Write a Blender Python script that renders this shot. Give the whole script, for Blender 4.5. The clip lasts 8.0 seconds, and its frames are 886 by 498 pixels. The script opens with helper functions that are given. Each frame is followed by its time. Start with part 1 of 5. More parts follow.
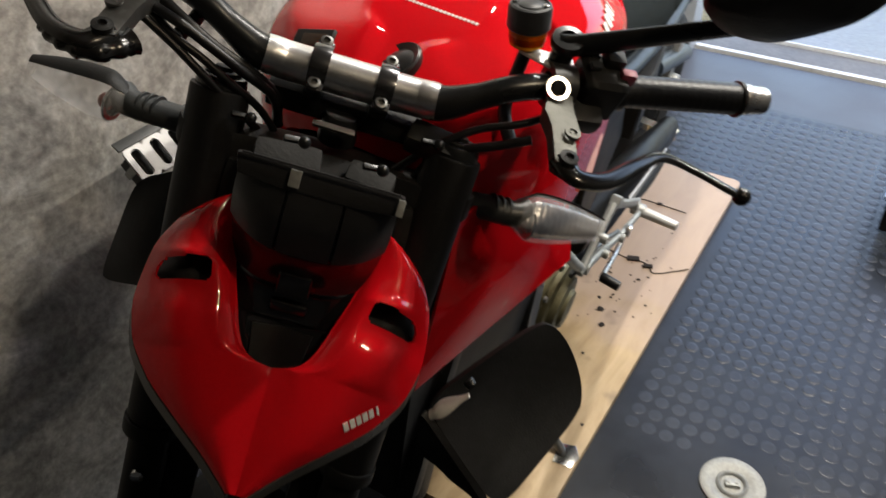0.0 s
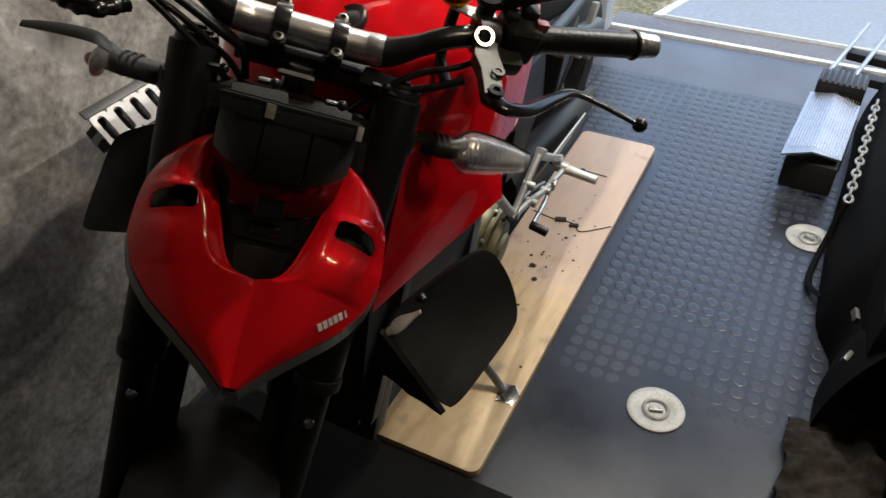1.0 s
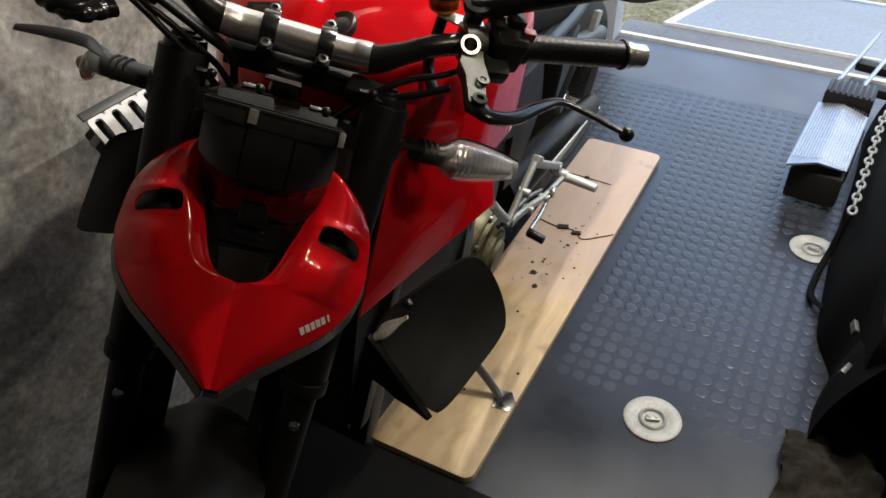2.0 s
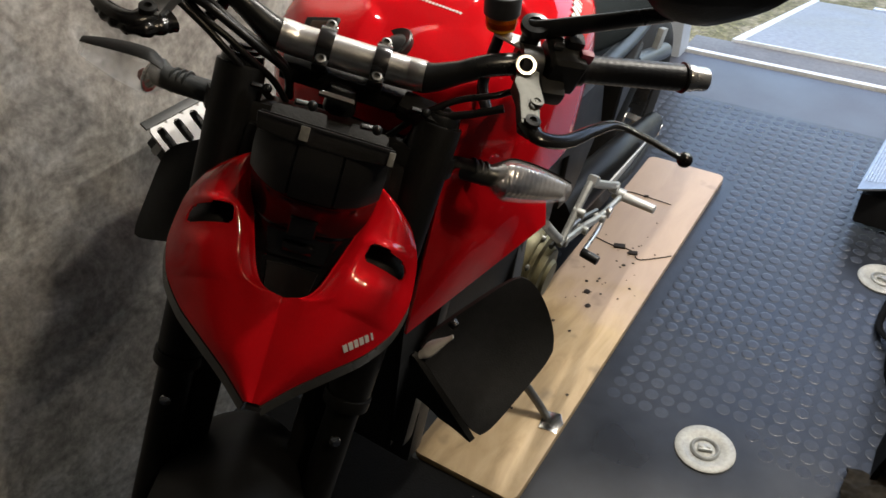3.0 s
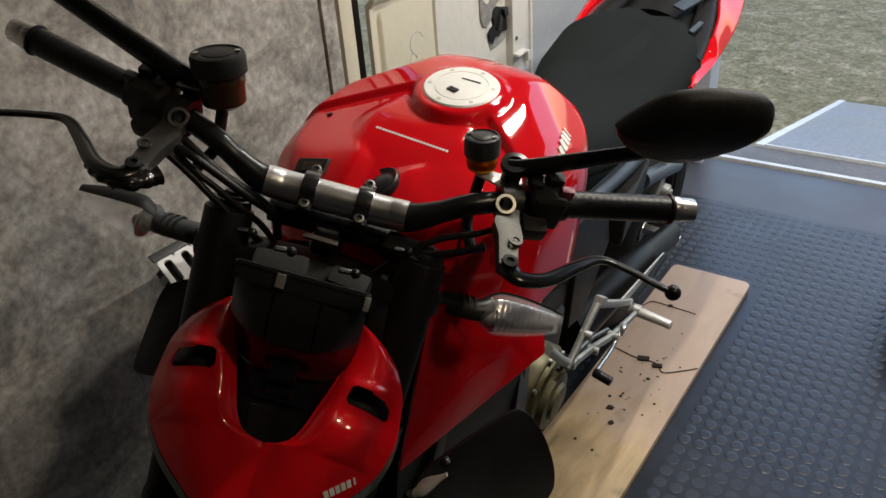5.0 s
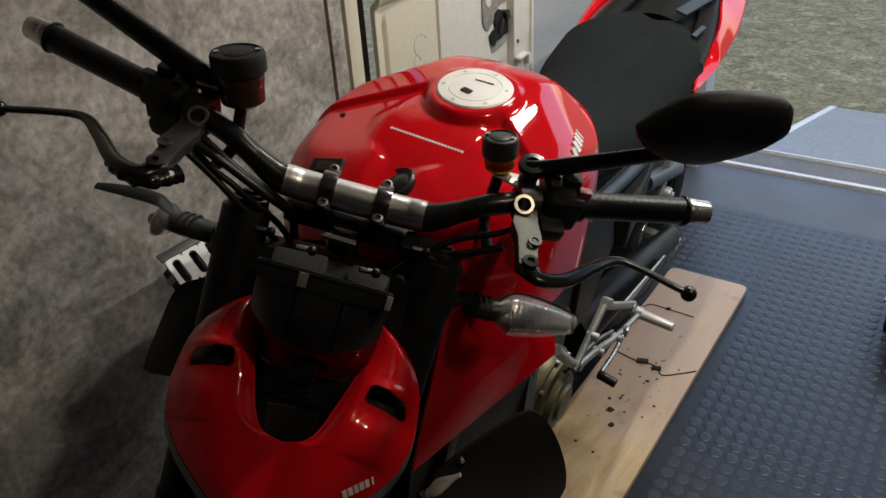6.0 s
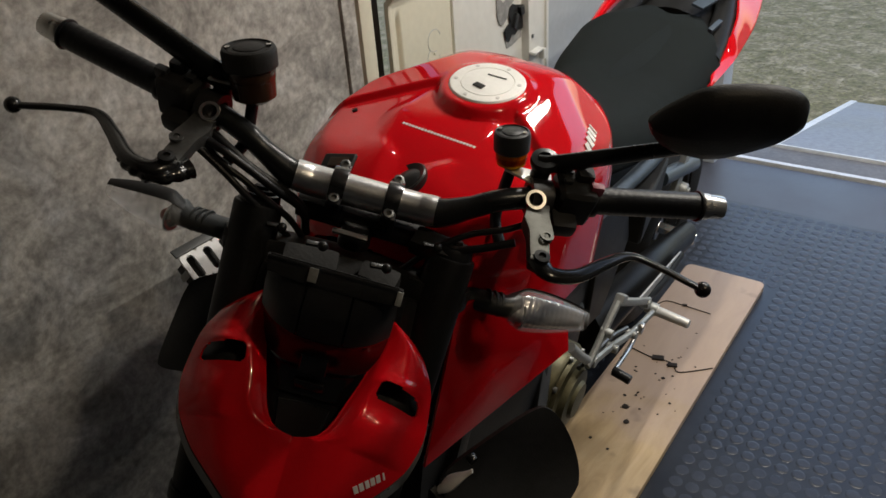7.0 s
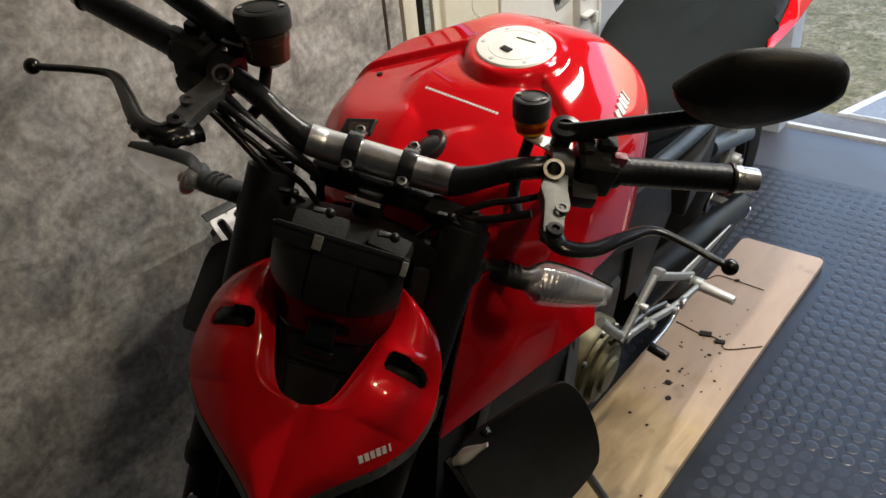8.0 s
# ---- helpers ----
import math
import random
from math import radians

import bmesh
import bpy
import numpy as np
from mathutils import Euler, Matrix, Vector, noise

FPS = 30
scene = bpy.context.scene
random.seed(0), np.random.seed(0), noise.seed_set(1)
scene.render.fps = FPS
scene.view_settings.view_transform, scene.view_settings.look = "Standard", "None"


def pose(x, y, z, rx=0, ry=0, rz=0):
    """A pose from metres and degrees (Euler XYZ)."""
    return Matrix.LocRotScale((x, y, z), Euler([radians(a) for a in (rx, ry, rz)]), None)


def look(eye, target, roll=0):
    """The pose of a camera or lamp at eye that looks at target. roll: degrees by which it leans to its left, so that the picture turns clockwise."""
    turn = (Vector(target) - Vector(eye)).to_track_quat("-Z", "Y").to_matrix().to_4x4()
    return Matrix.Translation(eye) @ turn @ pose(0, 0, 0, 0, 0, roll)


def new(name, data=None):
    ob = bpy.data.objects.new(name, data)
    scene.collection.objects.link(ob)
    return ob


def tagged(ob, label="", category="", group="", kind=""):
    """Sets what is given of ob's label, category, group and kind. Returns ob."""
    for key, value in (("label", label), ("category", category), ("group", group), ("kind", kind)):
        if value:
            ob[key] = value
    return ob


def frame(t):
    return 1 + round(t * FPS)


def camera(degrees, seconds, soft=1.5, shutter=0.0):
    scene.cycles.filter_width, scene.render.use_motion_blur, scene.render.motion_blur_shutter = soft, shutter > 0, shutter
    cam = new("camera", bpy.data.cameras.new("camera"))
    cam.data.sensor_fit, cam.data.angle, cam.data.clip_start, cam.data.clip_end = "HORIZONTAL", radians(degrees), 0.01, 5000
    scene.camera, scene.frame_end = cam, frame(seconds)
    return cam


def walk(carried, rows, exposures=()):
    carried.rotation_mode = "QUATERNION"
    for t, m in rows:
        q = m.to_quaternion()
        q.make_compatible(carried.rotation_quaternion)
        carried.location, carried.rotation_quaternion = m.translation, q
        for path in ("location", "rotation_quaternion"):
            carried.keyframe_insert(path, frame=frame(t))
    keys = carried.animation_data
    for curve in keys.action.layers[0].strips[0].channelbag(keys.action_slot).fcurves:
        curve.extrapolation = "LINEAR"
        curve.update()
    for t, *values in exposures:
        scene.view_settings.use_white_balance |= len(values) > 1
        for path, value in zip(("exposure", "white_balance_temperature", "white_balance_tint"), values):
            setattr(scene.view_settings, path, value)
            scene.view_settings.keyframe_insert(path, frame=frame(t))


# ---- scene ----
cam = camera(59.3, 8.0, 1.5, 0.5)
METRES, EYE, TILT, LEAN, TURN = 0.5, 1.45, -34.0, 0.0, 29.0
PATH = [
    (0, (0.016, 0.102, 1.356), (-0.844, 1.413, 0.114), -1.8),
    (0.5, (0.044, 0.019, 1.372), (-0.702, 1.379, 0.109), -1.4),
    (1, (0.078, -0.037, 1.38), (-0.632, 1.349, 0.124), -0.7),
    (1.2, (0.087, -0.037, 1.378), (-0.621, 1.345, 0.114), -1.4),
    (2.3, (0.11, -0.017, 1.385), (-0.659, 1.351, 0.146), -0.2),
    (2.5, (0.11, -0.013, 1.381), (-0.7, 1.335, 0.145), -0.9),
    (3, (0.109, -0.005, 1.387), (-0.768, 1.312, 0.163), -1.7),
    (3.5, (0.123, 0.023, 1.391), (-0.83, 1.317, 0.201), -3.6),
    (4, (0.15, 0.047, 1.409), (-0.877, 1.356, 0.3), -5.0),
    (4.5, (0.155, 0.056, 1.418), (-0.887, 1.415, 0.385), -5.0),
    (6, (0.124, 0.032, 1.418), (-0.89, 1.434, 0.415), -3.7),
    (6.5, (0.121, 0.022, 1.419), (-0.895, 1.425, 0.42), -4.2),
    (7, (0.127, 0.037, 1.415), (-0.919, 1.411, 0.407), -4.4),
    (7.5, (0.137, 0.067, 1.399), (-0.967, 1.365, 0.352), -4.6),
    (8, (0.155, 0.085, 1.402), (-0.994, 1.325, 0.333), -6.0),
]
EXPOSURE = [(0.0, 1.88), (1.0, 1.78), (3.0, 1.86), (3.5, 1.88), (4.0, 1.90), (4.5, 1.58), (6.0, 0.98), (7.0, 1.02), (7.5, 1.10), (8.0, 1.58)]
walk(cam, [(t, look(eye, target, roll)) for t, eye, target, roll in PATH], EXPOSURE)


# ---- light ----
world = bpy.data.worlds.new("overcast_dusk")
scene.world = world
world.use_nodes = True
wn = world.node_tree
sky = wn.nodes.new("ShaderNodeTexSky")
sky.sky_type = "NISHITA"
sky.sun_disc = False
sky.sun_elevation = radians(59)
sky.sun_rotation = radians(34)
wn.links.new(sky.outputs[0], wn.nodes["Background"].inputs[0])
wn.nodes["Background"].inputs[1].default_value = 0.13

sun_data = bpy.data.lights.new("sun", "SUN")
sun_data.energy, sun_data.angle, sun_data.color = 0.4, radians(25), (1.0, 0.95, 0.88)
sun = new("sun", sun_data)
sun.matrix_world = look((2, 8, 6), (0, 5, 0))


# ---- materials ----
def rgb(c):
    return (*c, 1.0) if len(c) == 3 else c


def material(name, colour, rough=0.5, metal=0.0, vary=0.15, grain=60.0, blotch=4.0, bump=0.0, bump_scale=200.0, coat=0.0, stretch=(1, 1, 1), spread=0.1, specular=0.5):
    """Principled surface with two scales of colour variation, roughness variation and fine relief, in metres."""
    m = bpy.data.materials.new(name)
    m.use_nodes = True
    nt = m.node_tree
    b = nt.nodes["Principled BSDF"]
    b.inputs["Metallic"].default_value = metal
    b.inputs["Coat Weight"].default_value = coat
    b.inputs["Coat Roughness"].default_value = 0.025
    b.inputs["Specular IOR Level"].default_value = specular
    tc = nt.nodes.new("ShaderNodeTexCoord")
    mp = nt.nodes.new("ShaderNodeMapping")
    mp.inputs["Scale"].default_value = stretch
    nt.links.new(tc.outputs["Object"], mp.inputs[0])
    tones = []
    for scale, detail in ((grain, 4), (blotch, 3)):
        n = nt.nodes.new("ShaderNodeTexNoise")
        n.inputs["Scale"].default_value, n.inputs["Detail"].default_value = scale, detail
        nt.links.new(mp.outputs[0], n.inputs["Vector"])
        tones.append(n)
    mix = nt.nodes.new("ShaderNodeMath")
    mix.operation = "ADD"
    nt.links.new(tones[0].outputs[0], mix.inputs[0])
    nt.links.new(tones[1].outputs[0], mix.inputs[1])
    ramp = nt.nodes.new("ShaderNodeMapRange")
    ramp.inputs[1].default_value, ramp.inputs[2].default_value = 0.6, 1.4
    ramp.inputs[3].default_value, ramp.inputs[4].default_value = 1 - vary, 1 + vary
    nt.links.new(mix.outputs[0], ramp.inputs[0])
    mul = nt.nodes.new("ShaderNodeVectorMath")
    mul.operation = "SCALE"
    mul.inputs[0].default_value = colour
    nt.links.new(ramp.outputs[0], mul.inputs["Scale"])
    nt.links.new(mul.outputs[0], b.inputs["Base Color"])
    rr = nt.nodes.new("ShaderNodeMapRange")
    rr.inputs[1].default_value, rr.inputs[2].default_value = 0.3, 0.7
    rr.inputs[3].default_value, rr.inputs[4].default_value = max(0.02, rough - spread * rough), min(1, rough + spread * rough)
    nt.links.new(tones[1].outputs[0], rr.inputs[0])
    nt.links.new(rr.outputs[0], b.inputs["Roughness"])
    if bump:
        n = nt.nodes.new("ShaderNodeTexNoise")
        n.inputs["Scale"].default_value, n.inputs["Detail"].default_value = bump_scale, 4
        nt.links.new(mp.outputs[0], n.inputs["Vector"])
        bp = nt.nodes.new("ShaderNodeBump")
        bp.inputs["Strength"].default_value, bp.inputs["Distance"].default_value = bump, 0.002
        nt.links.new(n.outputs[0], bp.inputs["Height"])
        nt.links.new(bp.outputs[0], b.inputs["Normal"])
    return m


def glassy(name, colour, rough=0.08, ior=1.45):
    m = bpy.data.materials.new(name)
    m.use_nodes = True
    b = m.node_tree.nodes["Principled BSDF"]
    b.inputs["Base Color"].default_value = rgb(colour)
    b.inputs["Roughness"].default_value = rough
    b.inputs["Transmission Weight"].default_value = 1.0
    b.inputs["IOR"].default_value = ior
    return m


def glowing(name, colour, strength):
    m = bpy.data.materials.new(name)
    m.use_nodes = True
    b = m.node_tree.nodes["Principled BSDF"]
    b.inputs["Emission Color"].default_value = rgb(colour)
    b.inputs["Emission Strength"].default_value = strength
    return m


def layered(name, stops, scale, detail=6, rough=0.6, bump=0.2, distort=0.6, stretch=(1, 1, 1), second=None, coarse=0.62):
    """A surface whose colour runs through several tones of a distorted noise, like stone-look vinyl, wood or grass."""
    m = bpy.data.materials.new(name)
    m.use_nodes = True
    nt = m.node_tree
    b = nt.nodes["Principled BSDF"]
    b.inputs["Roughness"].default_value = rough
    tc = nt.nodes.new("ShaderNodeTexCoord")
    mp = nt.nodes.new("ShaderNodeMapping")
    mp.inputs["Scale"].default_value = stretch
    nt.links.new(tc.outputs["Object"], mp.inputs[0])
    n = nt.nodes.new("ShaderNodeTexNoise")
    n.inputs["Scale"].default_value, n.inputs["Detail"].default_value = scale, detail
    n.inputs["Distortion"].default_value, n.inputs["Roughness"].default_value = distort, coarse
    nt.links.new(mp.outputs[0], n.inputs["Vector"])
    cr = nt.nodes.new("ShaderNodeValToRGB")
    while len(cr.color_ramp.elements) < len(stops):
        cr.color_ramp.elements.new(0.5)
    for e, (p, c) in zip(cr.color_ramp.elements, stops):
        e.position, e.color = p, rgb(c)
    nt.links.new(n.outputs[0], cr.inputs[0])
    out = cr.outputs[0]
    if second:
        s_scale, s_amount, s_stretch = second
        mp2 = nt.nodes.new("ShaderNodeMapping")
        mp2.inputs["Scale"].default_value = s_stretch
        nt.links.new(tc.outputs["Object"], mp2.inputs[0])
        n2 = nt.nodes.new("ShaderNodeTexNoise")
        n2.inputs["Scale"].default_value, n2.inputs["Detail"].default_value = s_scale, 5
        nt.links.new(mp2.outputs[0], n2.inputs["Vector"])
        mr = nt.nodes.new("ShaderNodeMapRange")
        mr.inputs[1].default_value, mr.inputs[2].default_value = 0.3, 0.7
        mr.inputs[3].default_value, mr.inputs[4].default_value = 1 - s_amount, 1 + s_amount
        nt.links.new(n2.outputs[0], mr.inputs[0])
        sc = nt.nodes.new("ShaderNodeVectorMath")
        sc.operation = "SCALE"
        nt.links.new(out, sc.inputs[0])
        nt.links.new(mr.outputs[0], sc.inputs["Scale"])
        out = sc.outputs[0]
    nt.links.new(out, b.inputs["Base Color"])
    if bump:
        bp = nt.nodes.new("ShaderNodeBump")
        bp.inputs["Strength"].default_value, bp.inputs["Distance"].default_value = bump, 0.003
        nt.links.new(n.outputs[0], bp.inputs["Height"])
        nt.links.new(bp.outputs[0], b.inputs["Normal"])
    return m


RED = material("red_gloss_paint", (0.56, 0.004, 0.009), 0.6, 0, 0.06, 300, 9, coat=1.0, specular=0.0)
BLACK = material("satin_black_plastic", (0.016, 0.016, 0.017), 0.34, 0, 0.25, 120, 14, 0.12, 700, specular=0.35)
MATT = material("matt_black_plastic", (0.013, 0.013, 0.013), 0.50, 0, 0.3, 90, 10, 0.2, 500, specular=0.22)
GLOSSBLACK = material("gloss_black_lens", (0.010, 0.010, 0.011), 0.12, 0, 0.1, 80, 12)
ANODISED = material("black_anodised_metal", (0.017, 0.018, 0.019), 0.28, 0.40, 0.2, 200, 12, 0.05, 900)
GREYPLASTIC = material("dark_grey_plastic", (0.022, 0.023, 0.025), 0.42, 0, 0.2, 120, 10, 0.1, 600, specular=0.4)
RUBBER = material("black_rubber", (0.009, 0.009, 0.010), 0.36, 0, 0.3, 150, 12, 0.2, 400, specular=0.35)
LEVERBLACK = material("gloss_black_lever", (0.008, 0.008, 0.008), 0.22, 0, 0.3, 150, 12, 0.05, 400, specular=0.5)
FORKBLACK = material("black_fork_finish", (0.009, 0.009, 0.009), 0.45, 0, 0.3, 150, 12, 0.1, 400, specular=0.18)
ALU = material("brushed_aluminium", (0.62, 0.61, 0.59), 0.30, 1.0, 0.12, 250, 14, 0.06, 600, stretch=(1, 1, 6), spread=0.3)
CHROME = material("polished_metal", (0.72, 0.71, 0.69), 0.16, 1.0, 0.08, 200, 20)
CASTALU = material("cast_aluminium", (0.35, 0.36, 0.35), 0.45, 0.45, 0.25, 160, 18, 0.2, 400)
OLIVE = material("olive_gold_engine_paint", (0.12, 0.108, 0.058), 0.45, 0.45, 0.2, 160, 18, 0.1, 500)
ENGINE = material("dark_engine_casting", (0.014, 0.014, 0.014), 0.5, 0.3, 0.3, 120, 18, 0.3, 300)
SEATCLOTH = material("dark_grey_seat_cover", (0.0115, 0.0145, 0.0152), 0.85, 0, 0.25, 400, 9, 0.5, 900, specular=0.08)
LENS = material("clear_indicator_lens", (0.72, 0.72, 0.73), 0.06, 0, 0.1, 200, 30, 0.3, 260)
LENS.node_tree.nodes["Principled BSDF"].inputs["Alpha"].default_value = 0.13
FLUID = material("amber_fluid_bottle", (0.80, 0.40, 0.02), 0.12, 0, 0.5, 120, 40)
PERCH = material("grey_machined_metal", (0.09, 0.089, 0.077), 0.5, 0.55, 0.2, 160, 18, 0.15, 400)
AMBER = glassy("amber_brake_fluid", (0.75, 0.30, 0.03), 0.1, 1.35)
PALE = material("silvered_reflector", (0.42, 0.42, 0.43), 0.20, 0.45, 0.1, 300, 60, 0.15, 130)
BRIGHT = material("bare_bright_aluminium", (0.62, 0.615, 0.60), 0.42, 0.35, 0.06, 200, 20, 0.05, 500)
CAPALU = material("brushed_cap_aluminium", (0.86, 0.855, 0.83), 0.45, 0.15, 0.05, 200, 20, 0.05, 500)
SLOTALU = material("dull_bracket_aluminium", (0.46, 0.46, 0.455), 0.5, 0.3, 0.1, 120, 20, 0.05, 500)
FOOTALU = material("weathered_footboard_aluminium", (0.36, 0.375, 0.39), 0.38, 0.9, 0.2, 120, 9, 0.08, 400)
STALK = material("grey_stalk_plastic", (0.030, 0.033, 0.034), 0.42, 0, 0.2, 120, 10, 0.1, 600)
CLAMPBLACK = material("black_gloss_clamp", (0.10, 0.10, 0.105), 0.20, 0.9, 0.2, 200, 9)
BARGLINT = material("bar_glint_metal", (0.74, 0.745, 0.75), 0.31, 1.0, 0.1, 250, 14, 0.04, 600)
SMOKE = material("smoky_brown_plastic", (0.035, 0.016, 0.008), 0.2, 0, 0.2)
DARKALU = material("grey_anodised_metal", (0.16, 0.16, 0.155), 0.4, 0.8, 0.2, 160, 18, 0.1, 400)
ORANGE = material("amber_bulb", (0.28, 0.035, 0.03), 0.3)
WHITEINK = material("white_lettering_film", (0.78, 0.77, 0.74), 0.4, 0, 0.05, 200, 20)
REDSWITCH = material("red_switch_cap", (0.24, 0.035, 0.06), 0.45)
BLUEGREY = material("blue_grey_painted_tube", (0.055, 0.075, 0.10), 0.4, 0.3, 0.2, 120, 12)
TYRE = material("tyre_rubber", (0.010, 0.010, 0.010), 0.75, 0, 0.3, 160, 12, 0.3, 250, specular=0.3)
# Near-zero base colour carries the deep shade on the second machine.
SHADEBLACK = material("shade_black_plastic", (0.0035, 0.0035, 0.0036), 0.7, 0, 0.4, 160, 12, 0.2, 250, specular=0.06)
SMOKYRIM = material("smoky_grey_plastic", (0.085, 0.083, 0.072), 0.3, 0, 0.3, 120, 12)
MATRUBBER = material("grey_rubber_matting", (0.013, 0.0155, 0.021), 0.36, 0, 0.40, 26, 3.0, 0.10, 350, spread=0.35)
COIN = material("worn_rubber_stud", (0.028, 0.033, 0.045), 0.30, 0, 0.3, 90, 3.5, 0.2, 350, spread=0.3)
FLOORGREY = material("grey_sheet_flooring", (0.052, 0.056, 0.070), 0.40, 0, 0.15, 120, 3, 0.1, 500, spread=0.25)
TRIM = material("white_aluminium_trim", (0.66, 0.66, 0.65), 0.4, 0.2, 0.22, 90, 11, 0.1, 300)
HINGE = material("dusty_hinge_rubber", (0.125, 0.122, 0.118), 0.5, 0, 0.35, 70, 7, 0.2, 300)
ANCHOR = material("dull_galvanised_steel", (0.36, 0.36, 0.335), 0.55, 0.2, 0.3, 140, 22, 0.3, 260)
CREAM = material("cream_painted_panel", (0.62, 0.59, 0.47), 0.45, 0, 0.06, 60, 3, 0.08, 250)
DAYLITWHITE = material("off_white_daylit_door_paint", (0.66, 0.655, 0.61), 0.42, 0, 0.08, 40, 3, 0.08, 250)
GREASE = material("grey_grease", (0.30, 0.30, 0.285), 0.5, 0, 0.5, 60, 5)
GREYWALL = material("grey_painted_metal", (0.40, 0.42, 0.44), 0.45, 0, 0.08, 60, 3, 0.08, 250)
# Made-up tones for unseen walls and ceiling, low to cut bounced light.
DIMWALL = material("unseen_wall_dark", (0.05, 0.05, 0.052), 0.95, 0, 0.2, 200, 4, 0.4, 300)
CEILINGTONE = material("unseen_ceiling_tone", (0.34, 0.33, 0.31), 0.7, 0, 0.08, 40, 3, 0.1, 200)
GROUT = material("dark_gap", (0.035, 0.026, 0.016), 0.8)
RAMP = material("ramp_anti_slip_coating", (0.19, 0.205, 0.23), 0.45, 0, 0.5, 40, 1.6, 0.35, 350, spread=0.3)
CANVAS = material("brown_moving_blanket", (0.024, 0.021, 0.017), 0.9, 0, 0.6, 60, 14, 0.8, 160, specular=0.1)
DIRT = material("dark_dirt", (0.020, 0.014, 0.010), 0.9, 0, 0.3)
WALLVINYL = layered("stone_look_wall_vinyl", [(0.34, (0.165, 0.160, 0.150)), (0.44, (0.275, 0.262, 0.238)), (0.52, (0.380, 0.362, 0.330)), (0.60, (0.450, 0.440, 0.415)), (0.70, (0.66, 0.65, 0.62))],
                    8.5, 15, 0.42, 0.5, 0.55, (1, 1, 1.15), (85, 0.30, (1, 1, 0.9)), 0.70)
PLY = layered("birch_plywood", [(0.3, (0.32, 0.220, 0.110)), (0.5, (0.44, 0.315, 0.170)), (0.7, (0.52, 0.385, 0.225))], 5.0, 6, 0.5, 0.06, 0.8, (4, 0.9, 4), (3.2, 0.22, (1, 1, 1)))


def greyer_far_part(m, edge, colour):
    """Mixes a greyer second tone with a ragged border into the part of a board past the edge, and a few darker stains.
    """
    nt = m.node_tree
    b = nt.nodes["Principled BSDF"]
    tc = nt.nodes.new("ShaderNodeTexCoord")
    xyz = nt.nodes.new("ShaderNodeSeparateXYZ")
    nt.links.new(tc.outputs["Object"], xyz.inputs[0])
    n = nt.nodes.new("ShaderNodeTexNoise")
    n.inputs["Scale"].default_value, n.inputs["Detail"].default_value = 5.0, 5
    nt.links.new(tc.outputs["Object"], n.inputs["Vector"])
    add = nt.nodes.new("ShaderNodeMath")
    add.operation = "MULTIPLY_ADD"
    add.inputs[1].default_value = 0.55
    nt.links.new(n.outputs[0], add.inputs[0])
    nt.links.new(xyz.outputs[1], add.inputs[2])
    reach = nt.nodes.new("ShaderNodeMapRange")
    reach.interpolation_type = "SMOOTHSTEP"
    reach.inputs[1].default_value, reach.inputs[2].default_value = edge, edge + 0.20
    nt.links.new(add.outputs[0], reach.inputs[0])
    mix = nt.nodes.new("ShaderNodeMix")
    mix.data_type = "RGBA"
    old = b.inputs["Base Color"].links[0].from_socket
    tint = nt.nodes.new("ShaderNodeMix")
    tint.data_type = "RGBA"
    tint.inputs[0].default_value = 0.72
    tint.inputs[7].default_value = rgb(colour)
    nt.links.new(old, tint.inputs[6])
    nt.links.new(reach.outputs[0], mix.inputs[0])
    nt.links.new(old, mix.inputs[6])
    nt.links.new(tint.outputs[2], mix.inputs[7])
    stain = nt.nodes.new("ShaderNodeTexNoise")
    stain.inputs["Scale"].default_value, stain.inputs["Detail"].default_value = 9.0, 3
    nt.links.new(tc.outputs["Object"], stain.inputs["Vector"])
    deep = nt.nodes.new("ShaderNodeMapRange")
    deep.inputs[1].default_value, deep.inputs[2].default_value = 0.62, 0.74
    deep.inputs[3].default_value, deep.inputs[4].default_value = 1.0, 0.55
    nt.links.new(stain.outputs[0], deep.inputs[0])
    mul = nt.nodes.new("ShaderNodeVectorMath")
    mul.operation = "SCALE"
    nt.links.new(mix.outputs[2], mul.inputs[0])
    nt.links.new(deep.outputs[0], mul.inputs["Scale"])
    nt.links.new(mul.outputs[0], b.inputs["Base Color"])


greyer_far_part(PLY, 0.12, (0.46, 0.345, 0.280))
GRASS = layered("dry_grass_ground", [(0.30, (0.098, 0.094, 0.034)), (0.43, (0.170, 0.148, 0.064)), (0.54, (0.245, 0.205, 0.110)), (0.66, (0.40, 0.335, 0.21))], 5.5, 12, 0.9, 0.25, 0.8, (1, 1, 1), (34, 0.42, (1, 1, 1)), 0.70)
BLADE = material("grass_blades", (0.29, 0.255, 0.11), 0.8, 0, 0.55, 8, 1.5)


# ---- building helpers ----
def part(name, bm, mat, parent=None, label="", smooth=True, angle=40):
    """Links a bmesh as one mesh object, under a thing or a part."""
    bmesh.ops.recalc_face_normals(bm, faces=bm.faces)
    me = bpy.data.meshes.new(name)
    bm.to_mesh(me)
    bm.free()
    me.materials.append(mat)
    if smooth:
        me.polygons.foreach_set("use_smooth", [True] * len(me.polygons))
        me.set_sharp_from_angle(angle=radians(angle))
    ob = new(name, me)
    if parent is not None:
        ob.parent = parent
    if label:
        ob["label"] = label
    return ob


def thing(name, m, label, category, group="", kind=""):
    ob = new(name)
    ob.matrix_world = m
    ob.empty_display_size = 0.05
    return tagged(ob, label, category, group, kind)


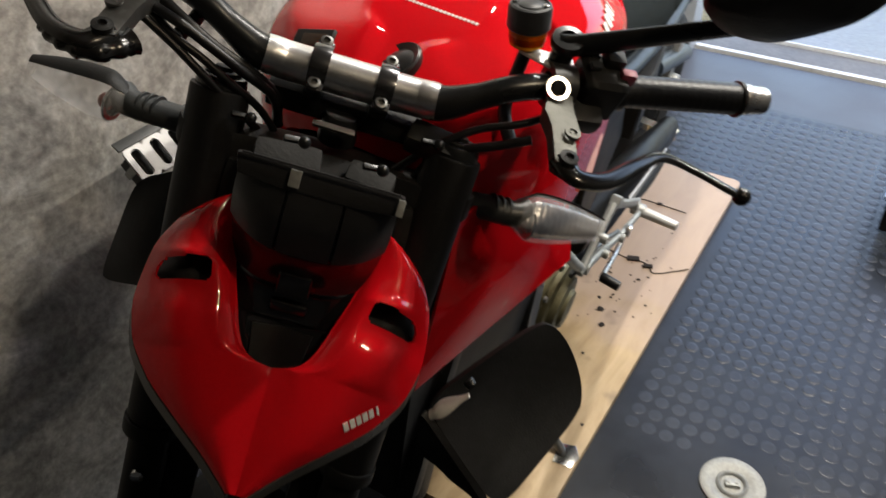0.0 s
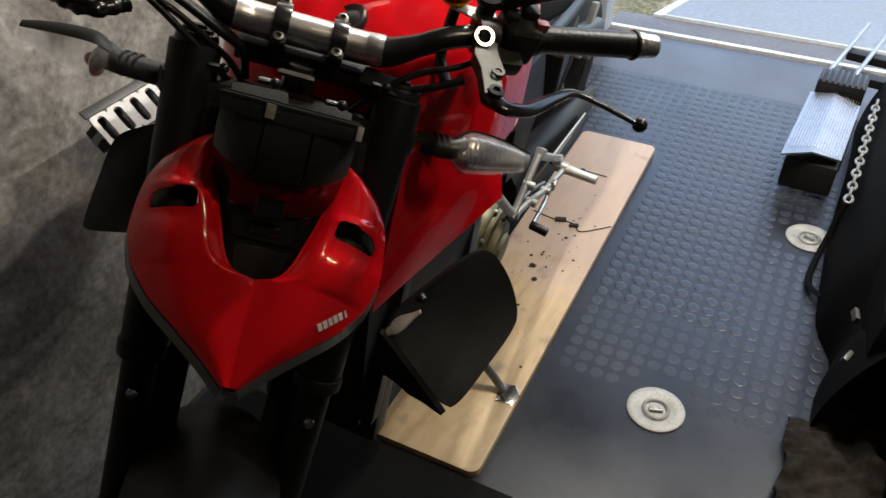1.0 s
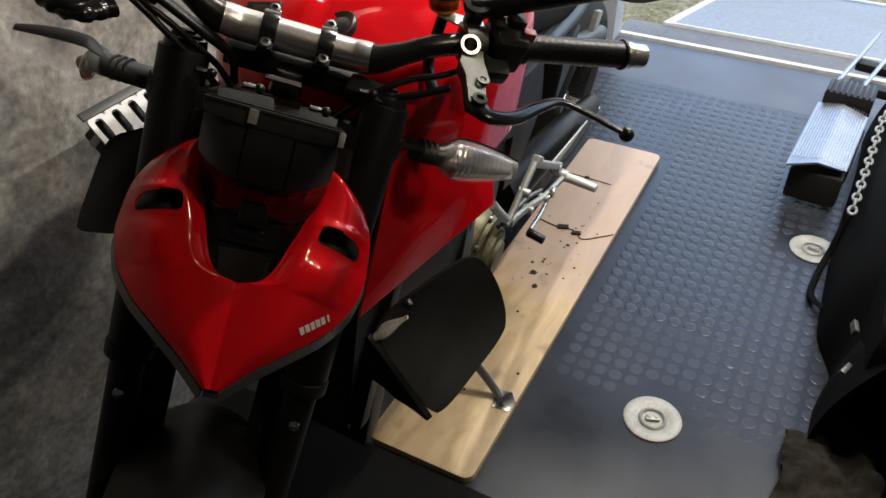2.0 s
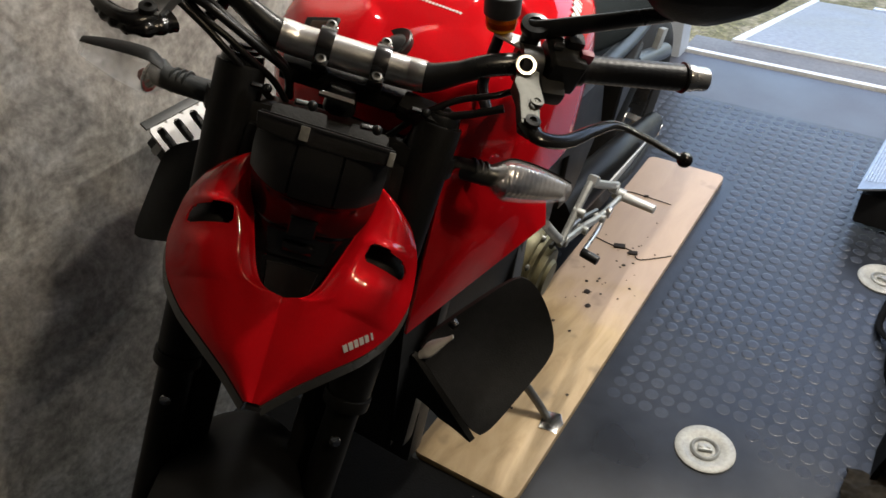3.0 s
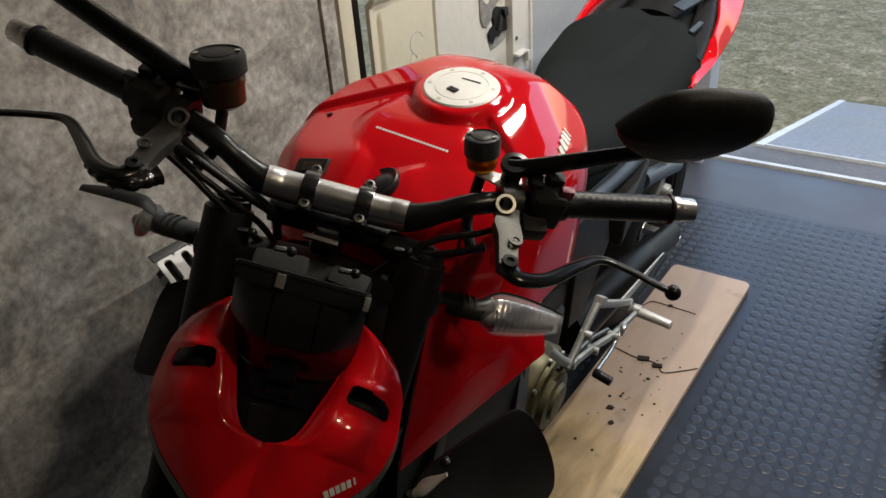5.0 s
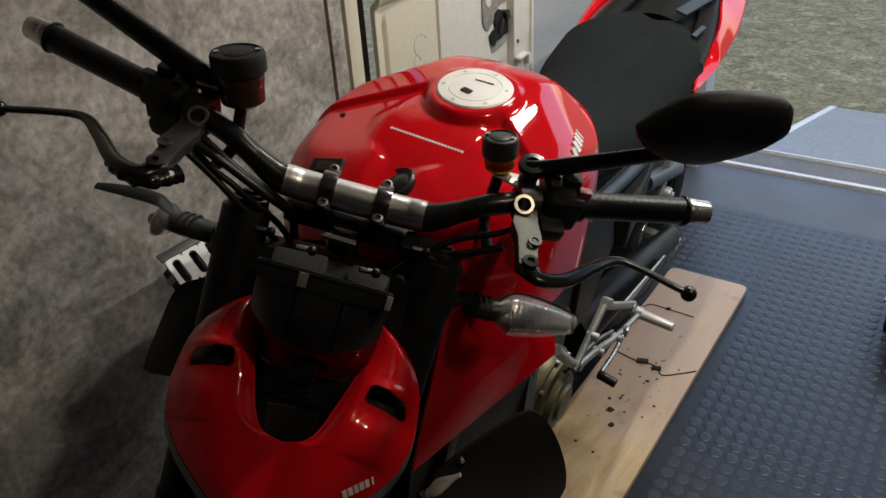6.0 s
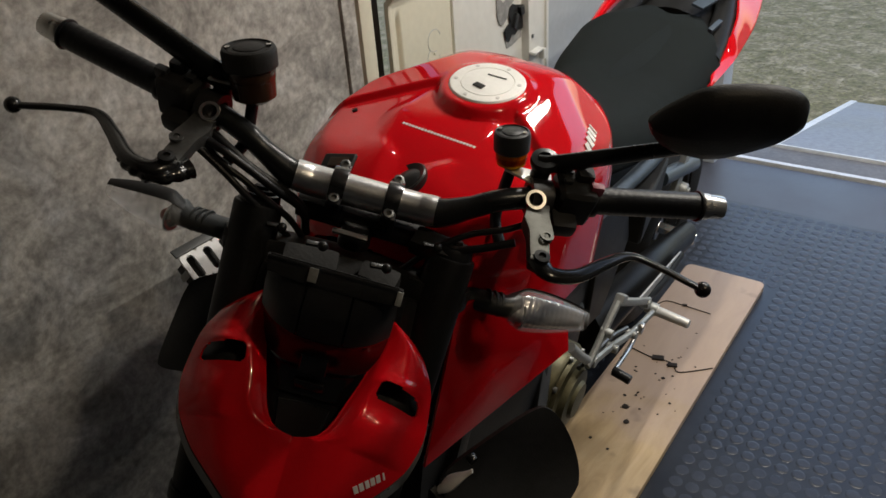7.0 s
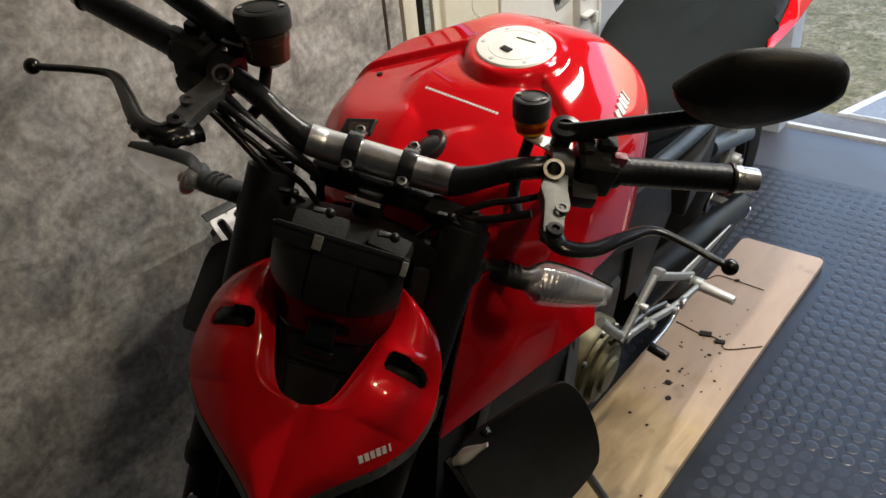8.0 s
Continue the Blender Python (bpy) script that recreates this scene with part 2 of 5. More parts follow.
def box(bm, size, m=Matrix(), bevel=0.004, seg=2):
    r = bmesh.ops.create_cube(bm, size=1, matrix=m @ Matrix.Diagonal((*size, 1)))
    if bevel:
        es = list({e for v in r["verts"] for e in v.link_edges})
        bmesh.ops.bevel(bm, geom=es, offset=min(bevel, min(size) * 0.45), segments=seg, profile=0.7, affect="EDGES")
    return bm


def rod(bm, a, b, r0, r1=None, n=16, bevel=0.0):
    a, b = Vector(a), Vector(b)
    d = b - a
    m = Matrix.Translation((a + b) / 2) @ d.to_track_quat("Z", "Y").to_matrix().to_4x4()
    r = bmesh.ops.create_cone(bm, cap_ends=True, segments=n, radius1=r0, radius2=r0 if r1 is None else r1, depth=d.length, matrix=m)
    if bevel:
        es = [e for e in {e for v in r["verts"] for e in v.link_edges} if any(len(f.verts) > 4 for f in e.link_faces)]
        bmesh.ops.bevel(bm, geom=es, offset=bevel, segments=2, profile=0.6, affect="EDGES")
    return bm


def spline(pts, steps=8):
    """Catmull-Rom through the points."""
    p = [Vector(q) for q in pts]
    p = [2 * p[0] - p[1], *p, 2 * p[-1] - p[-2]]
    out = []
    for i in range(1, len(p) - 2):
        for k in range(steps):
            t = k / steps
            out.append(0.5 * (2 * p[i] + (p[i + 1] - p[i - 1]) * t + (2 * p[i - 1] - 5 * p[i] + 4 * p[i + 1] - p[i + 2]) * t * t + (3 * p[i] - p[i - 1] - 3 * p[i + 1] + p[i + 2]) * t ** 3))
    out.append(p[-2])
    return out


def tube(bm, pts, radius, n=12, steps=8, flat=1.0, up=(0, 0, 1)):
    """A swept tube; radius may be a function of 0..1; flat squeezes it along up."""
    c = spline(pts, steps) if steps > 1 else [Vector(p) for p in pts]
    rings = []
    for i, p in enumerate(c):
        d = (c[min(i + 1, len(c) - 1)] - c[max(i - 1, 0)]).normalized()
        s = d.cross(Vector(up))
        s = s.normalized() if s.length > 1e-4 else Vector((1, 0, 0))
        w = s.cross(d).normalized()
        r = radius(i / (len(c) - 1)) if callable(radius) else radius
        rings.append([bm.verts.new(p + s * (r * math.cos(2 * math.pi * k / n)) + w * (r * flat * math.sin(2 * math.pi * k / n))) for k in range(n)])
    for q, w in zip(rings, rings[1:]):
        for k in range(n):
            bm.faces.new((q[k], q[(k + 1) % n], w[(k + 1) % n], w[k]))
    bm.faces.new(rings[0][::-1])
    bm.faces.new(rings[-1])
    return bm


def plate(bm, outline, thick, m=Matrix(), bevel=0.0, seg=2):
    """A flat outline in its own x-y plane, given thickness along z."""
    vs = [bm.verts.new(m @ Vector((x, y, -thick / 2))) for x, y in outline]
    f = bm.faces.new(vs)
    r = bmesh.ops.extrude_face_region(bm, geom=[f])
    up = [g for g in r["geom"] if isinstance(g, bmesh.types.BMVert)]
    shift = m.to_3x3() @ Vector((0, 0, thick))
    for v in up:
        v.co += shift
    if bevel:
        es = list({e for v in vs + up for e in v.link_edges})
        bmesh.ops.bevel(bm, geom=es, offset=bevel, segments=seg, profile=0.7, affect="EDGES")
    return bm


def skin(bm, f, nu, nv, thick=0.0, keep=None, inward=None):
    """A surface f(s, t) over a grid, thickened along its own normal."""
    g = [[Vector(f(i / nu, j / nv)) for j in range(nv + 1)] for i in range(nu + 1)]
    vs = [[bm.verts.new(p) for p in row] for row in g]
    faces = []
    for i in range(nu):
        for j in range(nv):
            if keep is None or keep((i + 0.5) / nu, (j + 0.5) / nv):
                try:
                    faces.append(bm.faces.new((vs[i][j], vs[i + 1][j], vs[i + 1][j + 1], vs[i][j + 1])))
                except ValueError:
                    pass
    bmesh.ops.delete(bm, geom=[v for row in vs for v in row if not v.link_faces], context="VERTS")
    bmesh.ops.remove_doubles(bm, verts=bm.verts, dist=1e-5)
    if thick:
        bmesh.ops.recalc_face_normals(bm, faces=bm.faces)
        bmesh.ops.solidify(bm, geom=bm.faces[:], thickness=thick)
    return bm


def turned(bm, m):
    bm.transform(m)
    return bm


def lathe(bm, profile, n=32, m=Matrix(), closed=False):
    """A profile of (radius, height) turned round z."""
    rings = [[bm.verts.new(m @ Vector((r * math.cos(2 * math.pi * k / n), r * math.sin(2 * math.pi * k / n), h))) for k in range(n)] for r, h in profile]
    pairs = list(zip(rings, rings[1:])) + ([(rings[-1], rings[0])] if closed else [])
    for a, b in pairs:
        for k in range(n):
            bm.faces.new((a[k], a[(k + 1) % n], b[(k + 1) % n], b[k]))
    if not closed:
        bm.faces.new(rings[0][::-1])
        bm.faces.new(rings[-1])
    return bm


def slopes(table):
    """Slopes of a monotone cubic through a small table of (x, y)."""
    d = [(q - p) / (b - a) for (a, p), (b, q) in zip(table, table[1:])]
    m = [d[0]]
    for u, w in zip(d, d[1:]):
        m.append(2 * u * w / (u + w) if u * w > 0 else 0.0)
    return m + [d[-1]]


SLOPES = {}


def lerp(table, x):
    """Smooth reading of a small table of (x, y)."""
    if x <= table[0][0]:
        return table[0][1]
    if x >= table[-1][0]:
        return table[-1][1]
    key = tuple(table)
    if key not in SLOPES:
        SLOPES[key] = slopes(table)
    m = SLOPES[key]
    for i, ((a, p), (b, q)) in enumerate(zip(table, table[1:])):
        if x <= b:
            h = b - a
            t = (x - a) / h
            return p * (1 + 2 * t) * (1 - t) ** 2 + q * t * t * (3 - 2 * t) + h * (m[i] * t * (1 - t) ** 2 - m[i + 1] * t * t * (1 - t))
    return table[-1][1]


def ease(x, a, b):
    t = min(1, max(0, (x - a) / (b - a)))
    return t * t * (3 - 2 * t)


def bump_at(x, c, w):
    return math.exp(-((x - c) / w) ** 2)


# ---- the trailer ----
WALL_X, REAR_Y, RIGHT_X, FRONT_Y, ROOF_Z, JAMB_X = -0.97, 3.20, 1.35, -1.6, 2.15, -0.745
GROUND_Z = -0.55


def slab(name, lo, hi, mat, label, category, kind="structure", bevel=0.003):
    bm = bmesh.new()
    size = [b - a for a, b in zip(lo, hi)]
    mid = [(a + b) / 2 for a, b in zip(lo, hi)]
    ob = part(name, box(bm, size, bevel=bevel), mat, None, "", True)
    ob.location = mid
    return tagged(ob, label, category, "", kind)


floor = slab("floor", (WALL_X - 0.08, FRONT_Y - 0.08, -0.10), (RIGHT_X + 0.08, REAR_Y - 0.02, -0.004), FLOORGREY, "smooth grey sheet floor of the trailer", "floor")
mat_sheet = slab("rubber_mat", (WALL_X + 0.01, FRONT_Y + 0.02, -0.0038), (RIGHT_X - 0.01, 2.80, 0.0), MATRUBBER, "dark grey studded rubber matting on the trailer floor", "floor mat")
wall_left = slab("wall_left", (WALL_X - 0.06, FRONT_Y, 0.0), (WALL_X, 1.197, ROOF_Z), WALLVINYL, "side wall lined with mottled grey-brown stone-look vinyl", "wall")
trim_strip = slab("trim", (WALL_X - 0.05, 1.200, 0.0), (WALL_X + 0.006, 1.239, ROOF_Z), WALLVINYL, "stone-look cover strip at the end of the lining", "trim")
trim_cream = slab("trim", (WALL_X - 0.05, 1.246, 0.0), (WALL_X + 0.010, 1.287, ROOF_Z), CREAM, "cream painted door post edge", "trim", bevel=0.008)
gap = slab("trim", (WALL_X - 0.08, 1.190, 0.0), (WALL_X - 0.025, 1.345, ROOF_Z), GROUT, "dark rubber-lined gap beside the door post", "trim")
wall_rear_left = slab("wall_rear_left", (WALL_X - 0.06, 2.03, 0.0), (WALL_X - 0.005, REAR_Y - 0.092, ROOF_Z), GREYWALL, "grey painted metal side wall near the rear opening", "wall")
jamb_left = slab("jamb_left", (WALL_X - 0.06, REAR_Y - 0.09, -0.10), (JAMB_X, REAR_Y + 0.03, ROOF_Z), GREYWALL, "grey painted post of the rear opening", "post", bevel=0.012)
jamb_right = slab("jamb_right", (RIGHT_X - 0.22, REAR_Y - 0.09, -0.10), (RIGHT_X + 0.06, REAR_Y + 0.03, ROOF_Z), GREYWALL, "grey painted post of the rear opening", "post", bevel=0.012)
header_beam = slab("header_beam", (JAMB_X, REAR_Y - 0.09, 1.98), (RIGHT_X - 0.22, REAR_Y + 0.03, ROOF_Z), GREYWALL, "grey painted beam over the rear opening", "beam", bevel=0.012)
# Right wall, front wall and ceiling are out of view.
wall_right = slab("wall_right", (RIGHT_X, FRONT_Y, 0.0), (RIGHT_X + 0.06, REAR_Y, ROOF_Z), DIMWALL, "unseen plain side wall, dark to limit bounced light", "wall")
wall_front = slab("wall_front", (WALL_X - 0.06, FRONT_Y - 0.06, 0.0), (RIGHT_X + 0.06, FRONT_Y, ROOF_Z), DIMWALL, "unseen plain front wall, dark to limit bounced light", "wall")
ceiling = slab("ceiling", (WALL_X - 0.06, FRONT_Y - 0.06, ROOF_Z), (RIGHT_X + 0.06, REAR_Y + 0.03, ROOF_Z + 0.05), CEILINGTONE, "unseen plain trailer ceiling, tone set to limit bounced light", "ceiling")


def pressed_door():
    """Pressed-metal side door: rim, pressed groove, thicker head, scratched rings, greasy latch, edge rail."""
    door = thing("side_door", pose(WALL_X, 1.318, 0), "cream painted pressed-metal side door, closed, with greasy black latch", "door")
    h = ROOF_Z
    flat = Matrix(((0, 0, 1, 0), (1, 0, 0, 0), (0, 1, 0, 0), (0, 0, 0, 1)))   # outlines given as (along, up)

    def face(s, t):
        y, z = 0.016 + s * 0.264, t * h
        d = 0.012 * (1 - ease(y, 0.026, 0.034))
        d -= 0.011 * (ease(y, 0.050, 0.055) - ease(y, 0.060, 0.070)) * (1 - ease(z, 0.990, 1.008))
        d -= 0.013 * ease(y, 0.258, 0.270)
        d += 0.018 * ease(z - 0.16 * max(0.0, y - 0.10), 1.030, 1.052)
        return (d, y, z)

    part("panel", skin(bmesh.new(), face, 92, 150, 0.01), CREAM, door)
    # Rear half of the cream door, its colour paled for the daylight there.
    bm = bmesh.new()
    box(bm, (0.010, 0.332, h), pose(-0.010, 0.446, h / 2), 0.002)
    part("rear_panel", bm, DAYLITWHITE, door, "flat rear part of the door, paled for daylight")
    for y, z, r, turn, arc in ((0.189, 0.914, 0.026, 20, 4.6), (0.182, 0.874, 0.024, 120, 4.2)):
        bm = bmesh.new()
        tube(bm, [(0.0003, y + r * math.cos(radians(turn) + arc * k / 20), z + r * math.sin(radians(turn) + arc * k / 20)) for k in range(21)], 0.0007, 6, 2)
        part("scratched_ring", bm, GREYWALL, door, "scratched grey ring mark")
    bm = bmesh.new()
    lathe(bm, [(0.004, -0.001), (0.003, 0.002), (0.001, 0.003)], 12, pose(0.0002, 0.186, 0.884, 0, 90, 0))
    part("rivet", bm, CREAM, door)
    bm = bmesh.new()
    plate(bm, [(0.472, 1.02), (0.600, 1.02), (0.600, 0.930), (0.563, 0.928), (0.540, 0.915), (0.530, 0.892), (0.500, 0.872), (0.482, 0.880), (0.472, 0.903)], 0.003, pose(-0.0025, 0, 0) @ flat, 0.001)
    latch = part("latch", bm, GREASE, door, "worn grey latch plate")
    bm = bmesh.new()
    plate(bm, [(0.486, 0.966), (0.512, 0.964), (0.513, 0.936), (0.500, 0.932), (0.486, 0.944)], 0.003, pose(-0.0005, 0, 0) @ flat, 0.001)
    part("latch_slot", bm, DAYLITWHITE, latch, "pale slot edge")
    # Flat black plate stands in for the dark hole of the latch.
    bm = bmesh.new()
    plate(bm, [(0.532, 0.909), (0.548, 0.918), (0.567, 0.912), (0.600, 0.905), (0.600, 0.842), (0.575, 0.843), (0.556, 0.834), (0.540, 0.838), (0.526, 0.822), (0.510, 0.834), (0.503, 0.858), (0.520, 0.868), (0.535, 0.872), (0.528, 0.892)], 0.003, pose(0.0005, 0, 0) @ flat, 0.001)
    part("latch_hole_plate", bm, MATT, latch, "black plate standing in for the dark greasy latch hole")
    bm = bmesh.new()
    box(bm, (0.014, 0.020, 0.026), pose(0.006, 0.584, 0.894, 12, 0, 0), 0.005)
    box(bm, (0.010, 0.014, 0.040), pose(0.005, 0.556, 0.872, -24, 0, 0), 0.004)
    part("catch", bm, BLACK, latch)
    bm = bmesh.new()
    plate(bm, [(0.508, 0.836), (0.526, 0.820), (0.545, 0.836), (0.600, 0.840), (0.598, 0.818), (0.572, 0.812), (0.548, 0.806), (0.520, 0.804)], 0.0016, pose(-0.0042, 0, 0) @ flat)
    part("grease_smear", bm, GREASE, latch, "grey grease smear")
    bm = bmesh.new()
    box(bm, (0.030, 0.100, h), pose(0.004, 0.653, h / 2), 0.004)
    box(bm, (0.008, 0.012, h), pose(0.022, 0.697, h / 2), 0.002)
    rail = part("edge_rail", bm, DAYLITWHITE, door, "off-white edge rail")
    bm = bmesh.new()
    lathe(bm, [(0.0055, 0), (0.0055, 0.003), (0.002, 0.004)], 14, pose(0.0188, 0.621, 0.815, 0, 90, 0))
    part("screw", bm, DARKALU, rail)
    bm = bmesh.new()
    box(bm, (0.020, 0.060, 0.008), pose(0.028, 0.628, 0.772, 0, 12, 8), 0.003)
    box(bm, (0.018, 0.014, 0.030), pose(0.028, 0.664, 0.756), 0.004)
    part("stop_bracket", bm, DAYLITWHITE, rail, "small pale stop bracket")
    return door


pressed_door()
sill_front = slab("door_sill", (JAMB_X, REAR_Y + 0.000, -0.02), (RIGHT_X - 0.22, REAR_Y + 0.026, 0.004), TRIM, "white aluminium strip along the floor edge", "sill", bevel=0.003)
sill_gap = slab("hinge_strip", (JAMB_X - 0.02, REAR_Y + 0.047, -0.06), (RIGHT_X - 0.2, REAR_Y + 0.205, -0.012), HINGE, "grey rubber hinge cover between floor and ramp", "sill")


def loading_ramp():
    """Ramp that runs from the sill down to the grass, in an aluminium frame."""
    y0, y1, z1 = REAR_Y + 0.21, 5.62, GROUND_Z + 0.02
    length = math.hypot(y1 - y0, z1)
    ramp = thing("loading_ramp", pose(0, y0, -0.002, -math.degrees(math.atan2(-z1, y1 - y0)), 0, 0), "lowered grey loading ramp with white aluminium edges", "ramp")
    x0, x1 = -0.61, RIGHT_X - 0.22
    bm = bmesh.new()
    box(bm, (x1 - x0 - 0.08, length - 0.06, 0.03), pose((x0 + x1) / 2, length / 2, -0.019), 0.002)
    part("deck", bm, RAMP, ramp)
    for a, b, w in (((x0 + 0.02, 0.0), (x0 + 0.02, length), 0.04), ((x1 - 0.02, 0.0), (x1 - 0.02, length), 0.04)):
        bm = bmesh.new()
        box(bm, (w, length, 0.045), pose(a[0], length / 2, -0.022), 0.004)
        part("side_rail", bm, TRIM, ramp)
    bm = bmesh.new()
    box(bm, (x1 - x0 - 0.082, 0.026, 0.046), pose((x0 + x1) / 2, 0.013, -0.020), 0.004)
    part("top_rail", bm, TRIM, ramp)
    bm = bmesh.new()
    box(bm, (x1 - x0 - 0.40, 0.10, 0.03), pose((x0 + x1) / 2 + 0.17, length + 0.0, -0.005), 0.006)
    part("end_flap", bm, TRIM, ramp)
    return ramp


loading_ramp()


def meadow():
    """Grass ground, one uneven sheet to the horizon."""
    bm = bmesh.new()
    steps = [-60, -20, -8, -3] + [0.4 * k for k in range(0, 36)] + [16, 20, 28, 45, 90, 300]
    wide = [-300, -90, -40, -18, -9] + [-5 + 0.4 * k for k in range(0, 30)] + [9, 14, 25, 60, 300]
    grid = [[bm.verts.new((x, y, GROUND_Z - 0.02 + 0.03 * noise.noise((x * 0.7, y * 0.7, 0)))) for x in wide] for y in steps]
    for a, b in zip(grid, grid[1:]):
        for k in range(len(wide) - 1):
            bm.faces.new((a[k], a[k + 1], b[k + 1], b[k]))
    return tagged(part("ground", bm, GRASS), "patchy short dry grass behind the trailer", "grass", "", "structure")


meadow()


def blades():
    rnd = random.Random(5)
    verts, faces = [], []
    for _ in range(42000):
        y = 3.7 + 8.5 * rnd.random() ** 1.3
        x = -3.2 + 5.2 * rnd.random()
        if noise.noise((x * 0.9, y * 0.9, 3.0)) + 0.45 * rnd.random() < 0.05 or (-0.66 < x and y < 5.75):
            continue
        h, a = 0.003 + 0.007 * rnd.random(), rnd.random() * 6.28
        z = GROUND_Z - 0.02 + 0.03 * noise.noise((x * 0.7, y * 0.7, 0))
        dx, dy, lx, ly = math.cos(a) * 0.005, math.sin(a) * 0.005, (rnd.random() - 0.5) * 0.07, (rnd.random() - 0.5) * 0.07
        n = len(verts)
        verts += [(x - dx, y - dy, z), (x + dx, y + dy, z), (x + lx, y + ly, z + h)]
        faces.append((n, n + 1, n + 2))
    me = bpy.data.meshes.new("grass")
    me.from_pydata(verts, [], faces)
    me.materials.append(BLADE)
    tagged(new("grass", me), "short tufts of dry green grass", "grass", "", "stuff")


blades()


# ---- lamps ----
def added_ceiling_lamp(x, y, watts):
    """Long unseen LED strip added under the ceiling."""
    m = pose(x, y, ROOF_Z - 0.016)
    lamp = thing("added_ceiling_lamp", m, "unseen slim white LED strip lamp added under the ceiling", "lamp", "ceiling strips")
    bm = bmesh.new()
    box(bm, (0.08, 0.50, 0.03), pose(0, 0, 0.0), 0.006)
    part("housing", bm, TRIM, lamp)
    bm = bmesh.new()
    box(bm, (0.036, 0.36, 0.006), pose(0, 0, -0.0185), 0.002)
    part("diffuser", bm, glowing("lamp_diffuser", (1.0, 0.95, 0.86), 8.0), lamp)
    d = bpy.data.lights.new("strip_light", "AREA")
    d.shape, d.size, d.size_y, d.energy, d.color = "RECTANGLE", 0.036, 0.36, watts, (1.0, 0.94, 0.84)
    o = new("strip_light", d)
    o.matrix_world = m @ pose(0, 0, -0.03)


# Unseen strips: the first suits the tank highlight, the others are added fill.
added_ceiling_lamp(-0.34, 1.74, 5.8)
added_ceiling_lamp(0.34, 1.75, 8.0)
added_ceiling_lamp(0.90, 2.15, 4.0)


def spot_lamp(x, y, watts):
    """Pair of small round LED spots under the ceiling."""
    lamp = thing("spot_lamp", pose(x, y, ROOF_Z), "small twin LED spot under the ceiling", "lamp", "ceiling lamps")
    bm = bmesh.new()
    box(bm, (0.12, 0.06, 0.02), pose(0, 0, -0.011), 0.006)
    part("housing", bm, TRIM, lamp)
    for d in (-0.03, 0.03):
        bm = bmesh.new()
        lathe(bm, [(0.018, -0.0215), (0.018, -0.024), (0.002, -0.025)], 20, pose(d, 0, 0))
        part("lens", bm, glowing("spot_lens", (1.0, 0.86, 0.64), 8.0), lamp)
        data = bpy.data.lights.new("spot_light", "POINT")
        data.energy, data.color, data.shadow_soft_size = watts, (1.0, 0.80, 0.55), 0.02
        new("spot_light", data).matrix_world = pose(x + d, y, ROOF_Z - 0.06)


spot_lamp(0.72, 0.55, 2.4)


# ---- the red motorcycle ----
# own frame: x to its left, y backwards, z up; on its side stand, so it leans to its left
CLAMP_H, RAKE, STEER = 1.070, 24.5, 27.0
BIKE = pose(-0.5731, 0.6048, 0.0, 0, 0, 3.5) @ pose(0, 0, 0, 0, 9.0, 0)
AXIS = Vector((0, math.sin(radians(RAKE)), math.cos(radians(RAKE))))
FORK = Matrix.Translation((0, 0, CLAMP_H)) @ Matrix.Rotation(radians(STEER), 4, AXIS)   # handlebar frame, at the bar clamps

bike = thing("motorcycle", BIKE, "red naked sports motorcycle with black parts, leaning on its side stand", "motorcycle")


def fpart(name, bm, mat, parent=None, label="", **k):
    """A part that turns with the handlebar."""
    return part(name, turned(bm, FORK), mat, parent or bike, label, **k)


def wheel(m, radius, width, name, turns):
    bm = bmesh.new()
    prof = []
    for k in range(25):
        a = math.pi * (k / 24) - math.pi / 2
        prof.append((radius - width * 0.42 + width * 0.42 * math.cos(a), width / 2 * math.sin(a)))
    prof += [(radius - width * 0.62, width * 0.42), (radius - width * 0.62, -width * 0.42)]
    lathe(bm, prof, 64, m @ pose(0, 0, 0, 0, 90, 0), True)
    tyre_part = part(name, bm, TYRE, bike, "black rubber tyre")
    bm = bmesh.new()
    r = radius - width * 0.6
    lathe(bm, [(r, -width * 0.40), (r - 0.012, -width * 0.38), (r - 0.022, 0), (r - 0.012, width * 0.38), (r, width * 0.40), (r + 0.004, 0)], 48, m @ pose(0, 0, 0, 0, 90, 0), True)
    lathe(bm, [(0.032, -0.06), (0.034, 0.06)], 24, m @ pose(0, 0, 0, 0, 90, 0))
    for k in range(turns):
        a = 2 * math.pi * k / turns
        rod(bm, m @ Vector((0.0, 0.03 * math.cos(a), 0.03 * math.sin(a))), m @ Vector((0.0, r * math.cos(a + 0.2), r * math.sin(a + 0.2))), 0.016, 0.011, 8)
    part("rim", bm, ANODISED, tyre_part, "black cast rim")
    for u in ((-0.062, 0.062) if turns == 5 else (-0.08,)):
        bm = bmesh.new()
        lathe(bm, [(0.105, -0.0025), (0.162, -0.0025), (0.162, 0.0025), (0.105, 0.0025)], 48, m @ pose(u, 0, 0, 0, 90, 0), True)
        part("brake_disc", bm, CASTALU, tyre_part, "steel brake disc")
    return tyre_part


FRONT_AXLE = Vector((0, -0.395, -0.762))
wheel(FORK @ Matrix.Translation(FRONT_AXLE), 0.300, 0.120, "front_tyre", 5)
wheel(Matrix.Translation((0, 1.33, 0.318)), 0.318, 0.185, "rear_tyre", 6)

